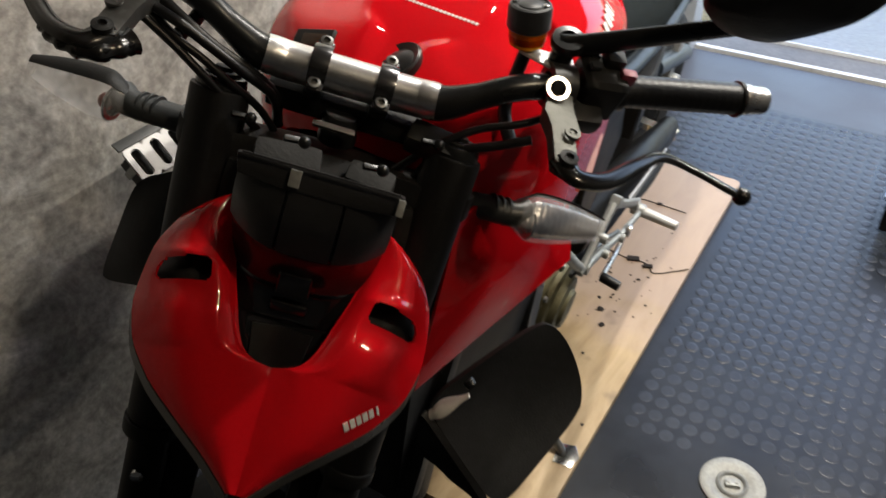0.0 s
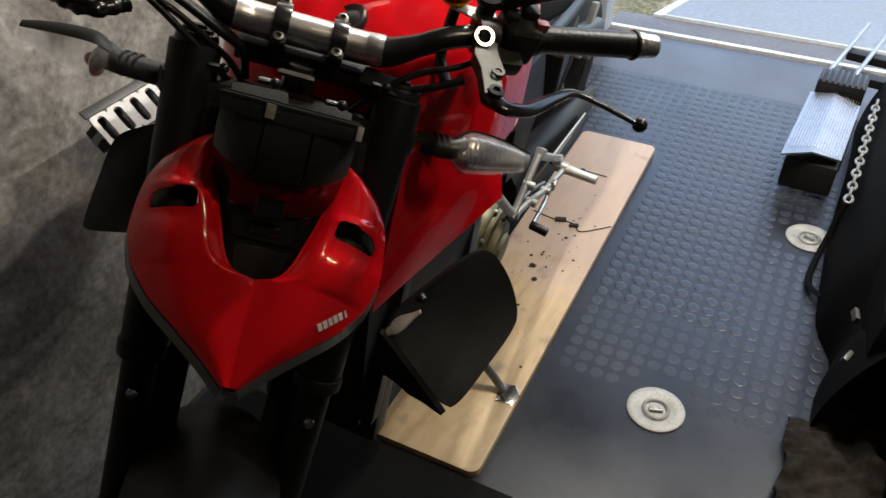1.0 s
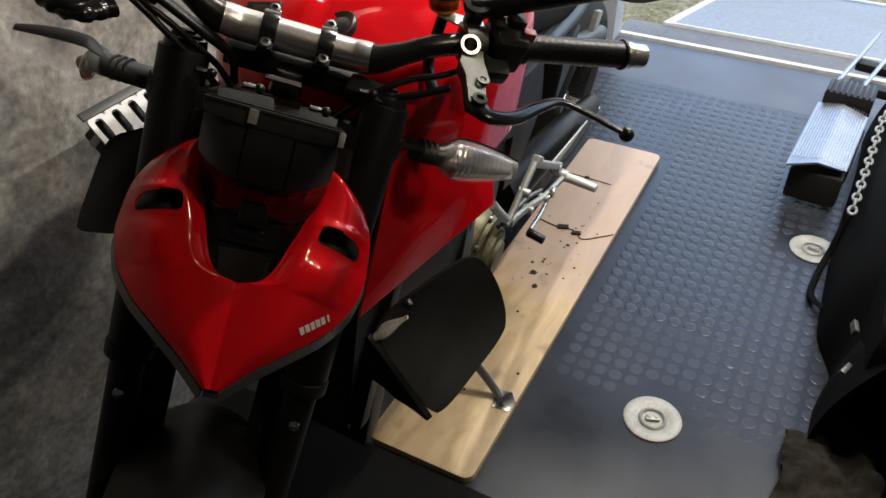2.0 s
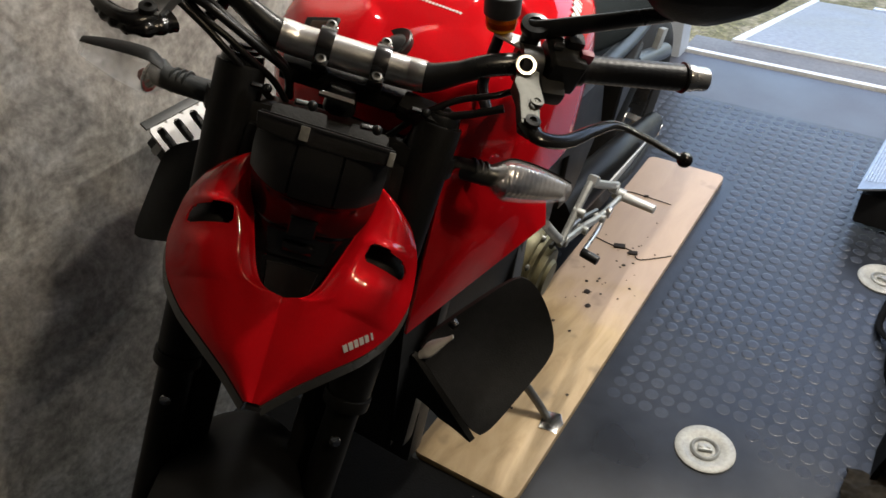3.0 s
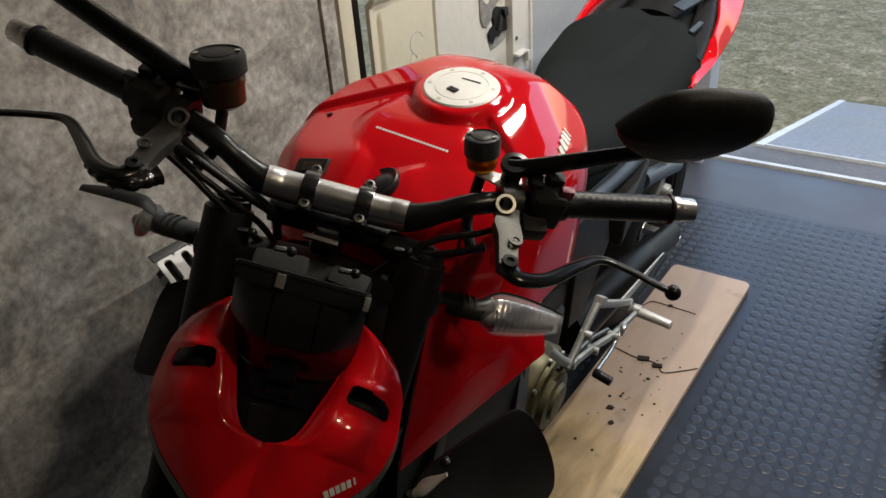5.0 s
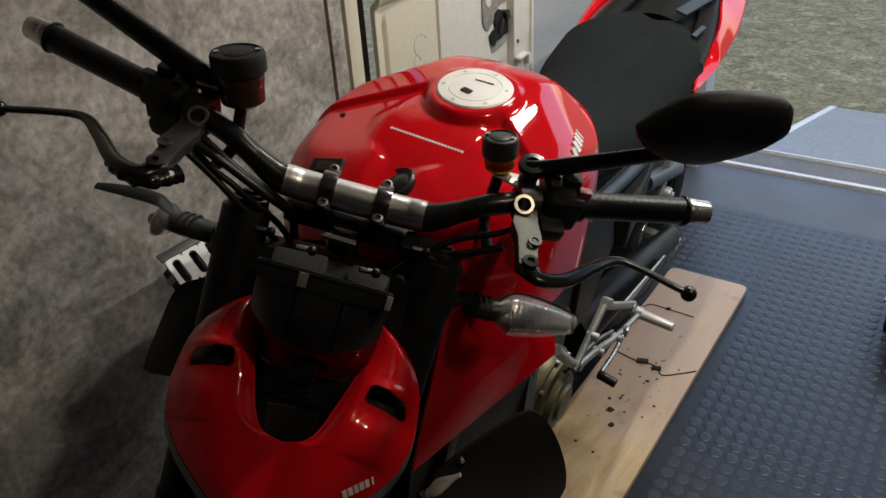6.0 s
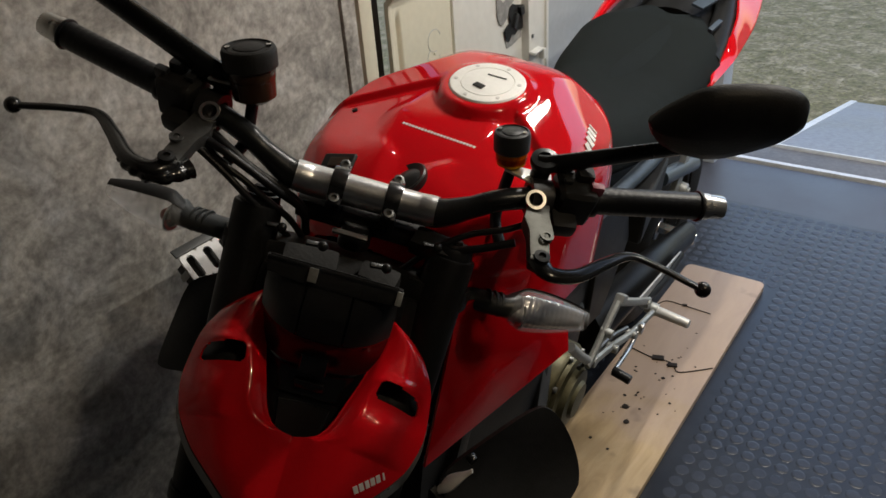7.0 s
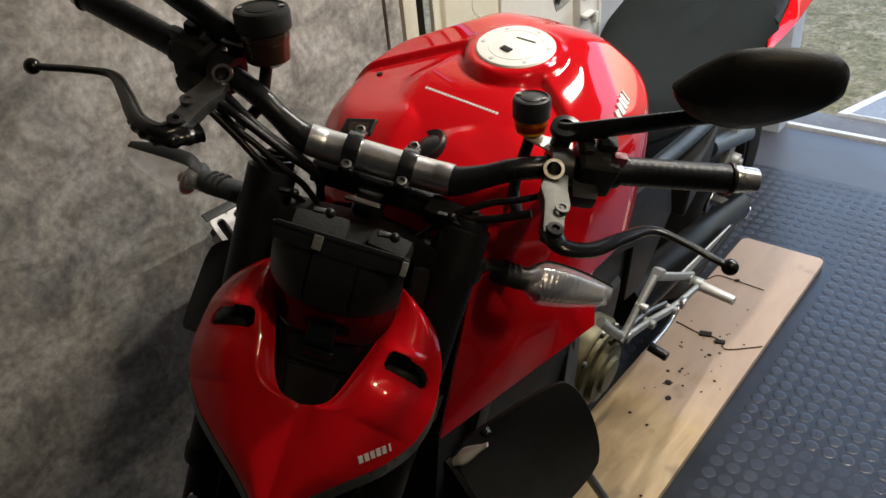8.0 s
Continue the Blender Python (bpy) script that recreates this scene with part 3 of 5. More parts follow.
# fork legs, triple clamps
for side in (1, -1):
    top = Vector((side * 0.112, -0.022, -0.058))
    low = Vector((side * 0.098, FRONT_AXLE.y + 0.02, FRONT_AXLE.z))
    mid = top.lerp(low, 0.45)
    bm = bmesh.new()
    rod(bm, top, mid, 0.0275, 0.0275, 28, 0.003)
    rod(bm, mid, mid.lerp(low, 0.04), 0.030, 0.030, 24, 0.002)
    leg = fpart("fork_leg", bm, FORKBLACK, None, "black anodised upside-down fork leg")
    bm = bmesh.new()
    rod(bm, mid, low, 0.0215, 0.0215, 20)
    fpart("slider", bm, FORKBLACK, leg)
    bm = bmesh.new()
    box(bm, (0.03, 0.06, 0.10), Matrix.Translation(low + Vector((0, 0.01, 0.02))), 0.01)
    fpart("axle_carrier", bm, MATT, leg)
    bm = bmesh.new()
    rod(bm, top - AXIS * 0.005, top + AXIS * 0.012, 0.024, 0.022, 24, 0.003)
    fpart("fork_cap", bm, ANODISED, leg)
    bm = bmesh.new()
    rod(bm, top + AXIS * 0.0125, top + AXIS * 0.019, 0.0095, 0.0095, 6, 0.001)
    rod(bm, top + AXIS * 0.0125, top + AXIS * 0.0155, 0.017, 0.016, 24, 0.001)
    fpart("preload_adjuster", bm, MATT, leg)
    # Plate added to close the dark gap between leg and wheel.
    bm = bmesh.new()
    box(bm, (0.058, 0.012, 0.36), Matrix.Translation(mid.lerp(low, 0.45) + Vector((-side * 0.022, 0.030, 0.0))) @ pose(0, 0, 0, -RAKE - 3, 0, 0), 0.005)
    fpart("fork_gap_guard", bm, FORKBLACK, leg, "black guard plate added to fill the dark gap behind the fork leg")
    bm = bmesh.new()
    lathe(bm, [(0.007, 0), (0.007, 0.004), (0.003, 0.005)], 14, Matrix.Translation(mid.lerp(low, 0.10) + Vector((0, -0.030, 0))) @ pose(0, 0, 0, 70, 0, 0))
    fpart("guard_screw", bm, CHROME, leg)
    bm = bmesh.new()
    box(bm, (0.035, 0.05, 0.085), Matrix.Translation(low + Vector((-side * 0.01, 0.07, 0.10))) @ pose(0, 0, 0, -RAKE), 0.01)
    fpart("brake_caliper", bm, MATT, leg, "black radial brake caliper")

for name, d, t in (("upper_triple_clamp", 0.046, 0.026), ("lower_triple_clamp", 0.225, 0.036)):
    bm = bmesh.new()
    pts = [(-0.146, 0.000), (-0.138, -0.022), (-0.116, -0.034), (-0.088, -0.026), (-0.05, -0.012), (0.05, -0.012), (0.088, -0.026), (0.116, -0.034), (0.138, -0.022), (0.146, 0.000), (0.11, 0.03), (0.03, 0.045), (-0.03, 0.045), (-0.11, 0.03)]
    plate(bm, pts, t, Matrix.Translation(Vector((0, -0.015, -0.062)) - AXIS * d) @ pose(0, 0, 0, -RAKE), 0.006)
    fpart(name, bm, MATT, None, "black triple clamp")

# handlebar with its risers
BAR = [(0, 0, -0.024), (0.055, 0.0, -0.024), (0.085, -0.003, -0.020), (0.115, 0.000, -0.005), (0.145, 0.007, 0.010), (0.185, 0.021, 0.017), (0.24, 0.040, 0.0195), (0.388, 0.075, 0.033)]
BAR_TILT = Matrix.Rotation(radians(-1.2), 4, "Y")   # the bar sits a little skew in its clamps
full = [(-x, y, z) for x, y, z in BAR[:0:-1]] + BAR
bm = bmesh.new()
tube(bm, full, lambda t: 0.0126 + 0.0048 * min(1, max(0, (0.22 - abs(t - 0.5)) / 0.09)), 20, 8)
handlebar = fpart("handlebar", turned(bm, BAR_TILT), ANODISED, None, "black tapered handlebar")
# Separate silver sleeve stands in for the bright reflection on the dark bar.
bm = bmesh.new()
tube(bm, [(-0.082, -0.0030, -0.0203), (-0.070, -0.0015, -0.0222), (-0.055, 0, -0.024), (0, 0, -0.024), (0.055, 0.0, -0.024), (0.070, -0.0015, -0.0222), (0.082, -0.0030, -0.0203)], lambda t: 0.0181 - 0.0006 * ease(abs(2 * t - 1), 0.8, 1.0), 36, 6)
fpart("bar_glint_sleeve", turned(bm, BAR_TILT), BARGLINT, handlebar, "silver sleeve standing in for the bright reflection on the bar")
for side in (1, -1):
    x = side * 0.031
    bm = bmesh.new()
    lathe(bm, [(0.0176, -0.0085), (0.0228, -0.0085), (0.0238, 0), (0.0228, 0.0085), (0.0176, 0.0085)], 28, pose(x, 0, -0.024, 0, 90, 0), True)
    box(bm, (0.017, 0.014, 0.017), pose(x, 0.020, -0.018, 20, 0, 0), 0.004)
    box(bm, (0.017, 0.014, 0.017), pose(x, -0.022, -0.031, 20, 0, 0), 0.004)
    clamp_part = fpart("bar_clamp", bm, CLAMPBLACK, handlebar, "black two-piece bar clamp")
    bm = bmesh.new()
    box(bm, (0.019, 0.034, 0.030), pose(x, 0.006, -0.050), 0.006)
    fpart("riser", bm, ANODISED, handlebar)
    for y, z in ((0.020, -0.0085), (-0.026, -0.0245)):
        bm = bmesh.new()
        lathe(bm, [(0.0058, 0), (0.0058, 0.005), (0.0034, 0.0055), (0.0032, 0.002), (0.0005, 0.002)], 16, pose(x, y, z, 20, 0, 0))
        fpart("bolt", bm, DARKALU, handlebar)

bm = bmesh.new()
box(bm, (0.150, 0.042, 0.026), pose(0, 0.012, -0.062), 0.008)
box(bm, (0.050, 0.030, 0.022), pose(0.088, -0.022, -0.052, 10, 0, -12), 0.008)
fpart("yoke_cover", bm, MATT, None, "black cover over the steering head")
bm = bmesh.new()
rod(bm, (0, -0.018, -0.085), (0, -0.012, -0.056), 0.019, 0.017, 20, 0.003)
fpart("steering_nut", bm, ANODISED, None, "dark steering stem nut")
bm = bmesh.new()
box(bm, (0.040, 0.006, 0.005), pose(-0.004, -0.040, -0.054, 20, 0, 0), 0.002)
fpart("steering_plate", bm, CHROME, None, "small bright plate")

for side in (1, -1):
    X = Matrix.Diagonal((side, 1, 1, 1))

    def sp(name, bm, mat, parent=None, label="", **k):
        bm.transform(X)
        if name not in ("indicator", "stalk_ring", "indicator_shell", "indicator_lens", "indicator_bulb", "reflector", "reflector_dish"):
            bm.transform(BAR_TILT)
        if side < 0:
            bmesh.ops.reverse_faces(bm, faces=bm.faces)
        return fpart(name, bm, mat, parent, label, **k)

    g0, g1 = Vector((0.252, 0.043, 0.0200)), Vector((0.372, 0.0715, 0.0315))
    bm = bmesh.new()
    tube(bm, [g0.lerp(g1, k / 12) for k in range(13)], lambda t: 0.0160 + 0.0002 * math.cos(t * 90), 24, 4)
    rod(bm, g0 - (g1 - g0) * 0.06, g0, 0.0195, 0.0195, 24, 0.002)
    rod(bm, g1, g1 + (g1 - g0) * 0.035, 0.0185, 0.0185, 24, 0.002)
    grip = sp("grip", bm, RUBBER, None, "black rubber grip")
    bm = bmesh.new()
    e0 = g1 + (g1 - g0).normalized() * 0.005
    rod(bm, e0, e0 + (g1 - g0).normalized() * 0.028, 0.0150, 0.0140, 24, 0.003)
    rod(bm, e0, e0 + (g1 - g0).normalized() * 0.009, 0.0158, 0.0158, 24, 0.001)
    sp("bar_end_weight", bm, ALU, grip, "silver bar end weight")
    # switch cluster
    sw = Vector((0.224, 0.036, 0.020))
    bm = bmesh.new()
    box(bm, (0.046, 0.046, 0.050), Matrix.Translation(sw) @ pose(0, 0, 0, 12, 0, 14), 0.012, 3)
    box(bm, (0.030, 0.034, 0.022), Matrix.Translation(sw + Vector((-0.006, -0.022, -0.018))) @ pose(0, 0, 0, 20, 0, 14), 0.007)
    box(bm, (0.020, 0.018, 0.014), Matrix.Translation(sw + Vector((0.006, 0.004, 0.030))) @ pose(0, 0, 0, 12, 0, 14), 0.005)
    switch = sp("switch_housing", bm, MATT, None, "black handlebar switch housing")
    bm = bmesh.new()
    box(bm, (0.016, 0.010, 0.014), Matrix.Translation(sw + Vector((0.022, -0.006, 0.022))) @ pose(0, 0, 0, 12, 0, 14), 0.004)
    sp("switch_button", bm, REDSWITCH if side > 0 else GREYPLASTIC, switch, "dull red switch" if side > 0 else "")
    for dx, dy in ((-0.012, 0.006), (-0.012, -0.012)):
        bm = bmesh.new()
        box(bm, (0.010, 0.008, 0.006), Matrix.Translation(sw + Vector((dx, dy, 0.0275))) @ pose(0, 0, 0, 12, 0, 14), 0.002)
        sp("switch_button", bm, GREYPLASTIC, switch)
    # lever perch with master cylinder
    bm = bmesh.new()
    pr = Vector((0.186, 0.021, 0.018))
    lathe(bm, [(0.0125, -0.012), (0.021, -0.012), (0.021, 0.012), (0.0125, 0.012)], 24, Matrix.Translation(pr) @ pose(0, 0, 0, 0, 90, 14), True)
    perch = sp("lever_perch", bm, BLACK, None, "black clamp of the lever perch")
    bm = bmesh.new()
    plate(bm, [(-0.004, -0.092), (0.008, -0.098), (0.017, -0.090), (0.015, -0.060), (0.019, -0.045), (0.013, -0.020), (0.012, 0.0), (-0.012, 0.0), (-0.015, -0.03), (-0.008, -0.05)], 0.016,
          Matrix.Translation((0.187, 0.006, 0.015)) @ pose(0, 0, 0, 6, 0, 0), 0.003)
    lathe(bm, [(0.004, 0), (0.0075, 0), (0.0075, 0.002), (0.004, 0.002)], 20, pose(0.197, -0.052, 0.020, 6, 0, 0), True)
    rod(bm, (0.197, -0.05, 0.008), (0.200, -0.052, 0.020), 0.005, 0.005, 14, 0.001)
    body = sp("master_cylinder", bm, PERCH if side > 0 else DARKALU, perch, "grey machined master cylinder")
    bm = bmesh.new()
    lathe(bm, [(0.0085, 0), (0.0085, 0.004), (0.004, 0.005), (0.0035, 0.002), (0.0005, 0.002)], 18, pose(0.194, -0.084, 0.0145, 6, 0, 0))
    sp("pivot_bolt", bm, MATT, body)
    bm = bmesh.new()
    lathe(bm, [(0.0065, 0), (0.0112, 0), (0.0120, 0.003), (0.0112, 0.006), (0.0078, 0.006)], 24, pose(0.181, 0.000, 0.026, 40, 0, 0), True)
    sp("adjuster_ring", bm, CHROME, body, "bright adjuster ring")
    bm = bmesh.new()
    tube(bm, [(0.190, -0.076, 0.008), (0.205, -0.094, 0.006), (0.235, -0.082, 0.003), (0.268, -0.044, 0.0), (0.300, -0.012, -0.004), (0.338, -0.010, -0.010), (0.372, -0.016, -0.015), (0.390, -0.018, -0.018)],
         lambda t: 0.0122 - 0.0066 * min(1, t * 1.5), 12, 8, 0.62)
    bmesh.ops.create_uvsphere(bm, u_segments=16, v_segments=10, radius=0.0092, matrix=pose(0.390, -0.018, -0.018))
    sp("lever", bm, LEVERBLACK, perch, "black folding lever with a ball end")
    if side < 0:
        bm = bmesh.new()
        tube(bm, [(0.176, -0.070, 0.000), (0.196, -0.094, 0.000), (0.222, -0.092, 0.000), (0.240, -0.078, 0.000)], lambda t: 0.0135 - 0.005 * t + 0.0012 * math.cos(40 * t), 12, 10, 0.7)
        for x, y in ((0.174, -0.080), (0.188, -0.097), (0.207, -0.102), (0.231, -0.091)):
            box(bm, (0.008, 0.008, 0.012), pose(x, y, 0.000, 0, 0, 30), 0.003)
        sp("lever_adjuster", bm, LEVERBLACK, perch, "black notched lever adjuster")
    # fluid reservoir
    rs = Vector((0.150, 0.047, 0.028)) if side > 0 else Vector((0.146, 0.034, 0.049))
    rr = 0.0205 if side > 0 else 0.0295
    up = pose(0, 0, 0, -4, -14 * side, 0)
    M = Matrix.Translation(rs) @ up
    bm = bmesh.new()
    lathe(bm, [(rr * 0.50, 0.004 if side > 0 else -0.014), (rr * 0.80, 0.009 if side > 0 else -0.008), (rr * 0.88, 0.026), (rr * 0.80, 0.028)], 28, M)
    res = sp("fluid_reservoir", bm, FLUID if side > 0 else SMOKE, None, "amber brake fluid reservoir" if side > 0 else "smoky brown brake fluid reservoir")
    bm = bmesh.new()
    lathe(bm, [(rr * 0.84, 0.012), (rr * 0.875, 0.014), (rr * 0.885, 0.022), (rr * 0.85, 0.024)], 28, M, True)
    sp("fluid_window", bm, AMBER if side > 0 else SMOKE, res, "amber fluid window" if side > 0 else "")
    bm = bmesh.new()
    lathe(bm, [(rr * 0.9, 0.024), (rr, 0.026), (rr * 1.01, 0.043), (rr * 0.95, 0.047), (rr * 0.84, 0.048), (rr * 0.82, 0.0465), (rr * 0.2, 0.0465), (rr * 0.1, 0.0465)], 32, M)
    sp("reservoir_cap", bm, GREYPLASTIC if side > 0 else MATT, res, "black screw cap")
    bm = bmesh.new()
    lathe(bm, [(rr * 0.56, 0.0462), (rr * 0.56, 0.0472), (rr * 0.52, 0.0478), (rr * 0.05, 0.0478)], 28, M)
    sp("cap_boss", bm, GREYPLASTIC if side > 0 else MATT, res)
    for a in (-1, 1):
        bm = bmesh.new()
        lathe(bm, [(0.003, 0.0467), (0.003, 0.0488), (0.001, 0.0493)], 10, M @ pose(a * rr * 0.70, -a * rr * 0.22, 0))
        sp("cap_screw", bm, CHROME, res)
    bm = bmesh.new()
    tube(bm, [rs + Vector((0, 0, 0.004)), rs + Vector((-0.001, -0.006, -0.025)), rs + Vector((-0.001, -0.020, -0.056)), rs + Vector((0.010, -0.048, -0.070))], 0.0068, 12, 8)
    sp("reservoir_hose", bm, RUBBER, res)
    bm = bmesh.new()
    edge = -0.026 if side > 0 else -0.008
    plate(bm, [(-0.02, -0.006), (0.026, edge), (0.036, edge), (0.034, 0.008), (-0.02, 0.006)], 0.003, Matrix.Translation(rs + Vector((0.012, -0.004, 0.004))), 0.001)
    sp("reservoir_bracket", bm, BRIGHT if side > 0 else CASTALU, res)
    # mirror
    p0, p1 = Vector((0.182, 0.040, 0.048)), (Vector((0.308, 0.036, 0.113)) if side > 0 else Vector((0.290, 0.010, 0.120)))
    bm = bmesh.new()
    rod(bm, p0 - Vector((0, 0, 0.028)), p0 + Vector((0, 0, 0.006)), 0.011, 0.011, 18, 0.002)
    tube(bm, [p0 + Vector((-0.004, 0, 0)), p0.lerp(p1, 0.1), p0.lerp(p1, 0.5), p1, p1 + Vector((0.02, -0.003, 0.010))], lambda t: (0.0138 - 0.0045 * t) * (1.0 if side > 0 else 1.4), 14, 6, 0.55, (0, 1, 0.3))
    lathe(bm, [(0.0085, -0.005), (0.0155, -0.005), (0.0165, 0.0), (0.0155, 0.005), (0.0085, 0.006)], 28, Matrix.Translation(p0 + Vector((0, 0, 0.006))) @ pose(0, 0, 0, 14, -10, 0), True)
    arm = sp("mirror_arm", bm, ANODISED, None, "dark metal mirror arm")
    bm = bmesh.new()
    rod(bm, p0 + Vector((0, 0, 0.0065)), p0 + Vector((0, 0, 0.008)), 0.0062, 0.0062, 12)
    sp("arm_bolt", bm, MATT, arm)
    bm = bmesh.new()
    outline = spline([(-0.079, 0.006, 0), (-0.061, 0.030, 0), (-0.030, 0.0545, 0), (0.022, 0.0575, 0), (0.061, 0.046, 0), (0.077, 0.020, 0), (0.076, -0.003, 0), (0.051, -0.026, 0), (0.001, -0.0485, 0), (-0.040, -0.0405, 0), (-0.068, -0.018, 0), (-0.079, 0.006, 0)], 5)[:-1]
    n = len(outline)

    def rim(k, grow, dy):
        q = outline[k]
        return Vector((q.x * grow, dy, 0.003 + (q.y - 0.003) * grow))
    MM = Matrix.Translation((0.338, 0.010, 0.160) if side > 0 else (0.338, 0.008, 0.185)) @ pose(0, 0, 0, 24, -13, 8)
    rings = [[bm.verts.new(MM @ rim(k, g, d)) for k in range(n)] for g, d in ((0.05, -0.017), (0.45, -0.016), (0.78, -0.011), (0.95, -0.003), (1.0, 0.006), (0.97, 0.012), (0.90, 0.012))]
    for a, b in zip(rings, rings[1:]):
        for k in range(n):
            bm.faces.new((a[k], a[(k + 1) % n], b[(k + 1) % n], b[k]))
    bm.faces.new(rings[0][::-1])
    bm.faces.new(rings[-1])
    sp("mirror_housing", bm, MATT, arm, "black teardrop mirror housing")
    bm = bmesh.new()
    bm.faces.new([bm.verts.new(MM @ (rim(k, 0.88, 0.0128))) for k in range(n)])
    sp("mirror_glass", bm, CHROME, arm, "mirror glass")
    # indicator
    b0, b1 = Vector((0.112, -0.012, -0.118)), Vector((0.192, -0.017, -0.114))
    b2 = Vector((0.298, 0.011, -0.124))
    bm = bmesh.new()
    tube(bm, [b0, b0.lerp(b1, 0.5), b1 + Vector((0, 0, 0.002)), b1.lerp(b2, 0.14) + Vector((0, 0.004, 0.004))], lambda t: 0.0165 - 0.0025 * math.sin(t * 3.14), 16, 6, 0.9)
    ind = sp("indicator", bm, STALK, None, "black indicator stalk")
    axis = b2 - b1
    for k in range(3):
        bm = bmesh.new()
        c = b0.lerp(b1, 0.70 + 0.09 * k) + Vector((0, 0, 0.002))
        rod(bm, c, c + axis.normalized() * 0.003, 0.0150, 0.0150, 20, 0.001)
        sp("stalk_ring", bm, STALK, ind)

    def pod(s, a, grow=1.0):
        r = grow * 0.0285 * min(1.0, (s + 0.05) / 0.26) ** 0.5 * (1 - 0.56 * max(0.0, (s - 0.28) / 0.72) ** 1.7)
        p = b1 + axis * s
        return p + Vector((0, -math.cos(a) * r * 0.92, math.sin(a) * r * 0.88))

    cut, span = (2.30, 0.55) if side > 0 else (1.20, 0.85)
    bm = bmesh.new()
    skin(bm, lambda s, t: pod(s, cut - 0.25 * s + span * t, 1.03), 26, 18, 0.0016)
    sp("indicator_shell", bm, MATT, ind, "black indicator shell")
    bm = bmesh.new()
    skin(bm, lambda s, t: pod(s, cut - 0.25 * s - (6.283 - span) * t), 26, 26, 0.0012)
    sp("indicator_lens", bm, LENS, ind, "clear ribbed indicator lens")
    if side > 0:
        bm = bmesh.new()
        skin(bm, lambda s, t: pod(0.06 + 0.86 * s, cut - 0.55 - 2.6 * t, 0.86 - 0.16 * math.sin(5.5 * t) ** 2 + 0.012 * math.cos(90 * s)), 90, 16, 0.001)
        sp("reflector", bm, PALE, ind, "pale silver reflector")
    bm = bmesh.new()
    M = Matrix.Translation(b1 + axis * 0.16 + Vector((0, -0.006, -0.002))) @ axis.to_track_quat("Z", "Y").to_matrix().to_4x4()
    lathe(bm, [(0.0165, 0.0), (0.0175, 0.002), (0.0150, 0.004), (0.0110, -0.002), (0.004, -0.006)], 24, M)
    sp("reflector_dish", bm, CHROME, ind, "small bright reflector dish")
    bm = bmesh.new()
    bmesh.ops.create_uvsphere(bm, u_segments=14, v_segments=10, radius=0.0085, matrix=M @ pose(0, 0, 0.008))
    sp("indicator_bulb", bm, ORANGE, ind, "dull amber bulb")

# cables and hoses between bar and headstock
for name, r, pts in (
    ("clutch_hose", 0.0046, [(0.172, -0.030, -0.010), (0.144, -0.032, -0.026), (0.112, -0.030, -0.046), (0.090, -0.030, -0.072), (0.078, -0.026, -0.110)]),
    ("brake_hose", 0.0048, [(-0.176, -0.024, 0.004), (-0.150, -0.034, 0.002), (-0.122, -0.034, -0.012), (-0.094, -0.030, -0.030), (-0.066, -0.012, -0.060), (-0.058, 0.0, -0.10)]),
    ("wiring_loom", 0.0050, [(-0.200, 0.004, 0.012), (-0.150, -0.018, -0.004), (-0.122, -0.022, -0.018), (-0.090, -0.020, -0.034), (-0.064, -0.008, -0.062), (-0.06, 0.0, -0.10)]),
    ("throttle_cable", 0.0038, [(-0.205, -0.004, 0.006), (-0.156, -0.034, -0.010), (-0.126, -0.038, -0.024), (-0.098, -0.036, -0.044), (-0.076, -0.022, -0.070), (-0.06, -0.01, -0.10)]),
    ("brake_hose", 0.0040, [(-0.180, -0.034, -0.002), (-0.150, -0.040, -0.018), (-0.126, -0.044, -0.034), (-0.104, -0.042, -0.054), (-0.084, -0.030, -0.080), (-0.07, -0.01, -0.11)]),
    ("wiring_loom", 0.0038, [(0.205, 0.012, 0.010), (0.165, -0.012, -0.006), (0.125, -0.018, -0.024), (0.090, -0.028, -0.050), (0.06, -0.02, -0.10)]),
):
    bm = bmesh.new()
    tube(bm, pts, r, 10, 8)
    fpart(name, bm, RUBBER, None, "black hose")
for x, y, z in ((0.085, -0.035, -0.042), (-0.030, -0.108, -0.024), (0.038, -0.110, -0.028), (-0.085, -0.05, -0.062)):
    bm = bmesh.new()
    box(bm, (0.020, 0.005, 0.005), pose(x, y, z, 20, 10, 20), 0.002)
    bmesh.ops.create_uvsphere(bm, u_segments=10, v_segments=8, radius=0.0055, matrix=pose(x + 0.008, y, z))
    fpart("cable_clip", bm, ANODISED, None, "small metal cable clip")

# dashboard
bm = bmesh.new()
box(bm, (0.128, 0.075, 0.016), pose(0, -0.088, -0.088, 8, 0, 0), 0.006)
box(bm, (0.060, 0.030, 0.030), pose(-0.035, -0.085, -0.072, 14, 0, 6), 0.008)
box(bm, (0.045, 0.026, 0.026), pose(0.040, -0.078, -0.074, 10, 0, -8), 0.008)
fpart("inner_shroud", bm, TYRE, None, "black shroud between forks and dashboard")
bm = bmesh.new()
plate(bm, [(-0.069, 0.014), (-0.065, -0.003), (-0.03, -0.006), (0.03, -0.006), (0.065, -0.003), (0.069, 0.014)], 0.018, pose(0, -0.146, -0.036, 55, 0, 0), 0.004)
dash = fpart("dashboard", bm, BLACK, None, "slim black dashboard seen from its back")
bm = bmesh.new()
box(bm, (0.128, 0.002, 0.002), pose(0, -0.149, -0.0155, 55, 0, 0), 0.001)
fpart("dash_edge", bm, GREYPLASTIC, dash)
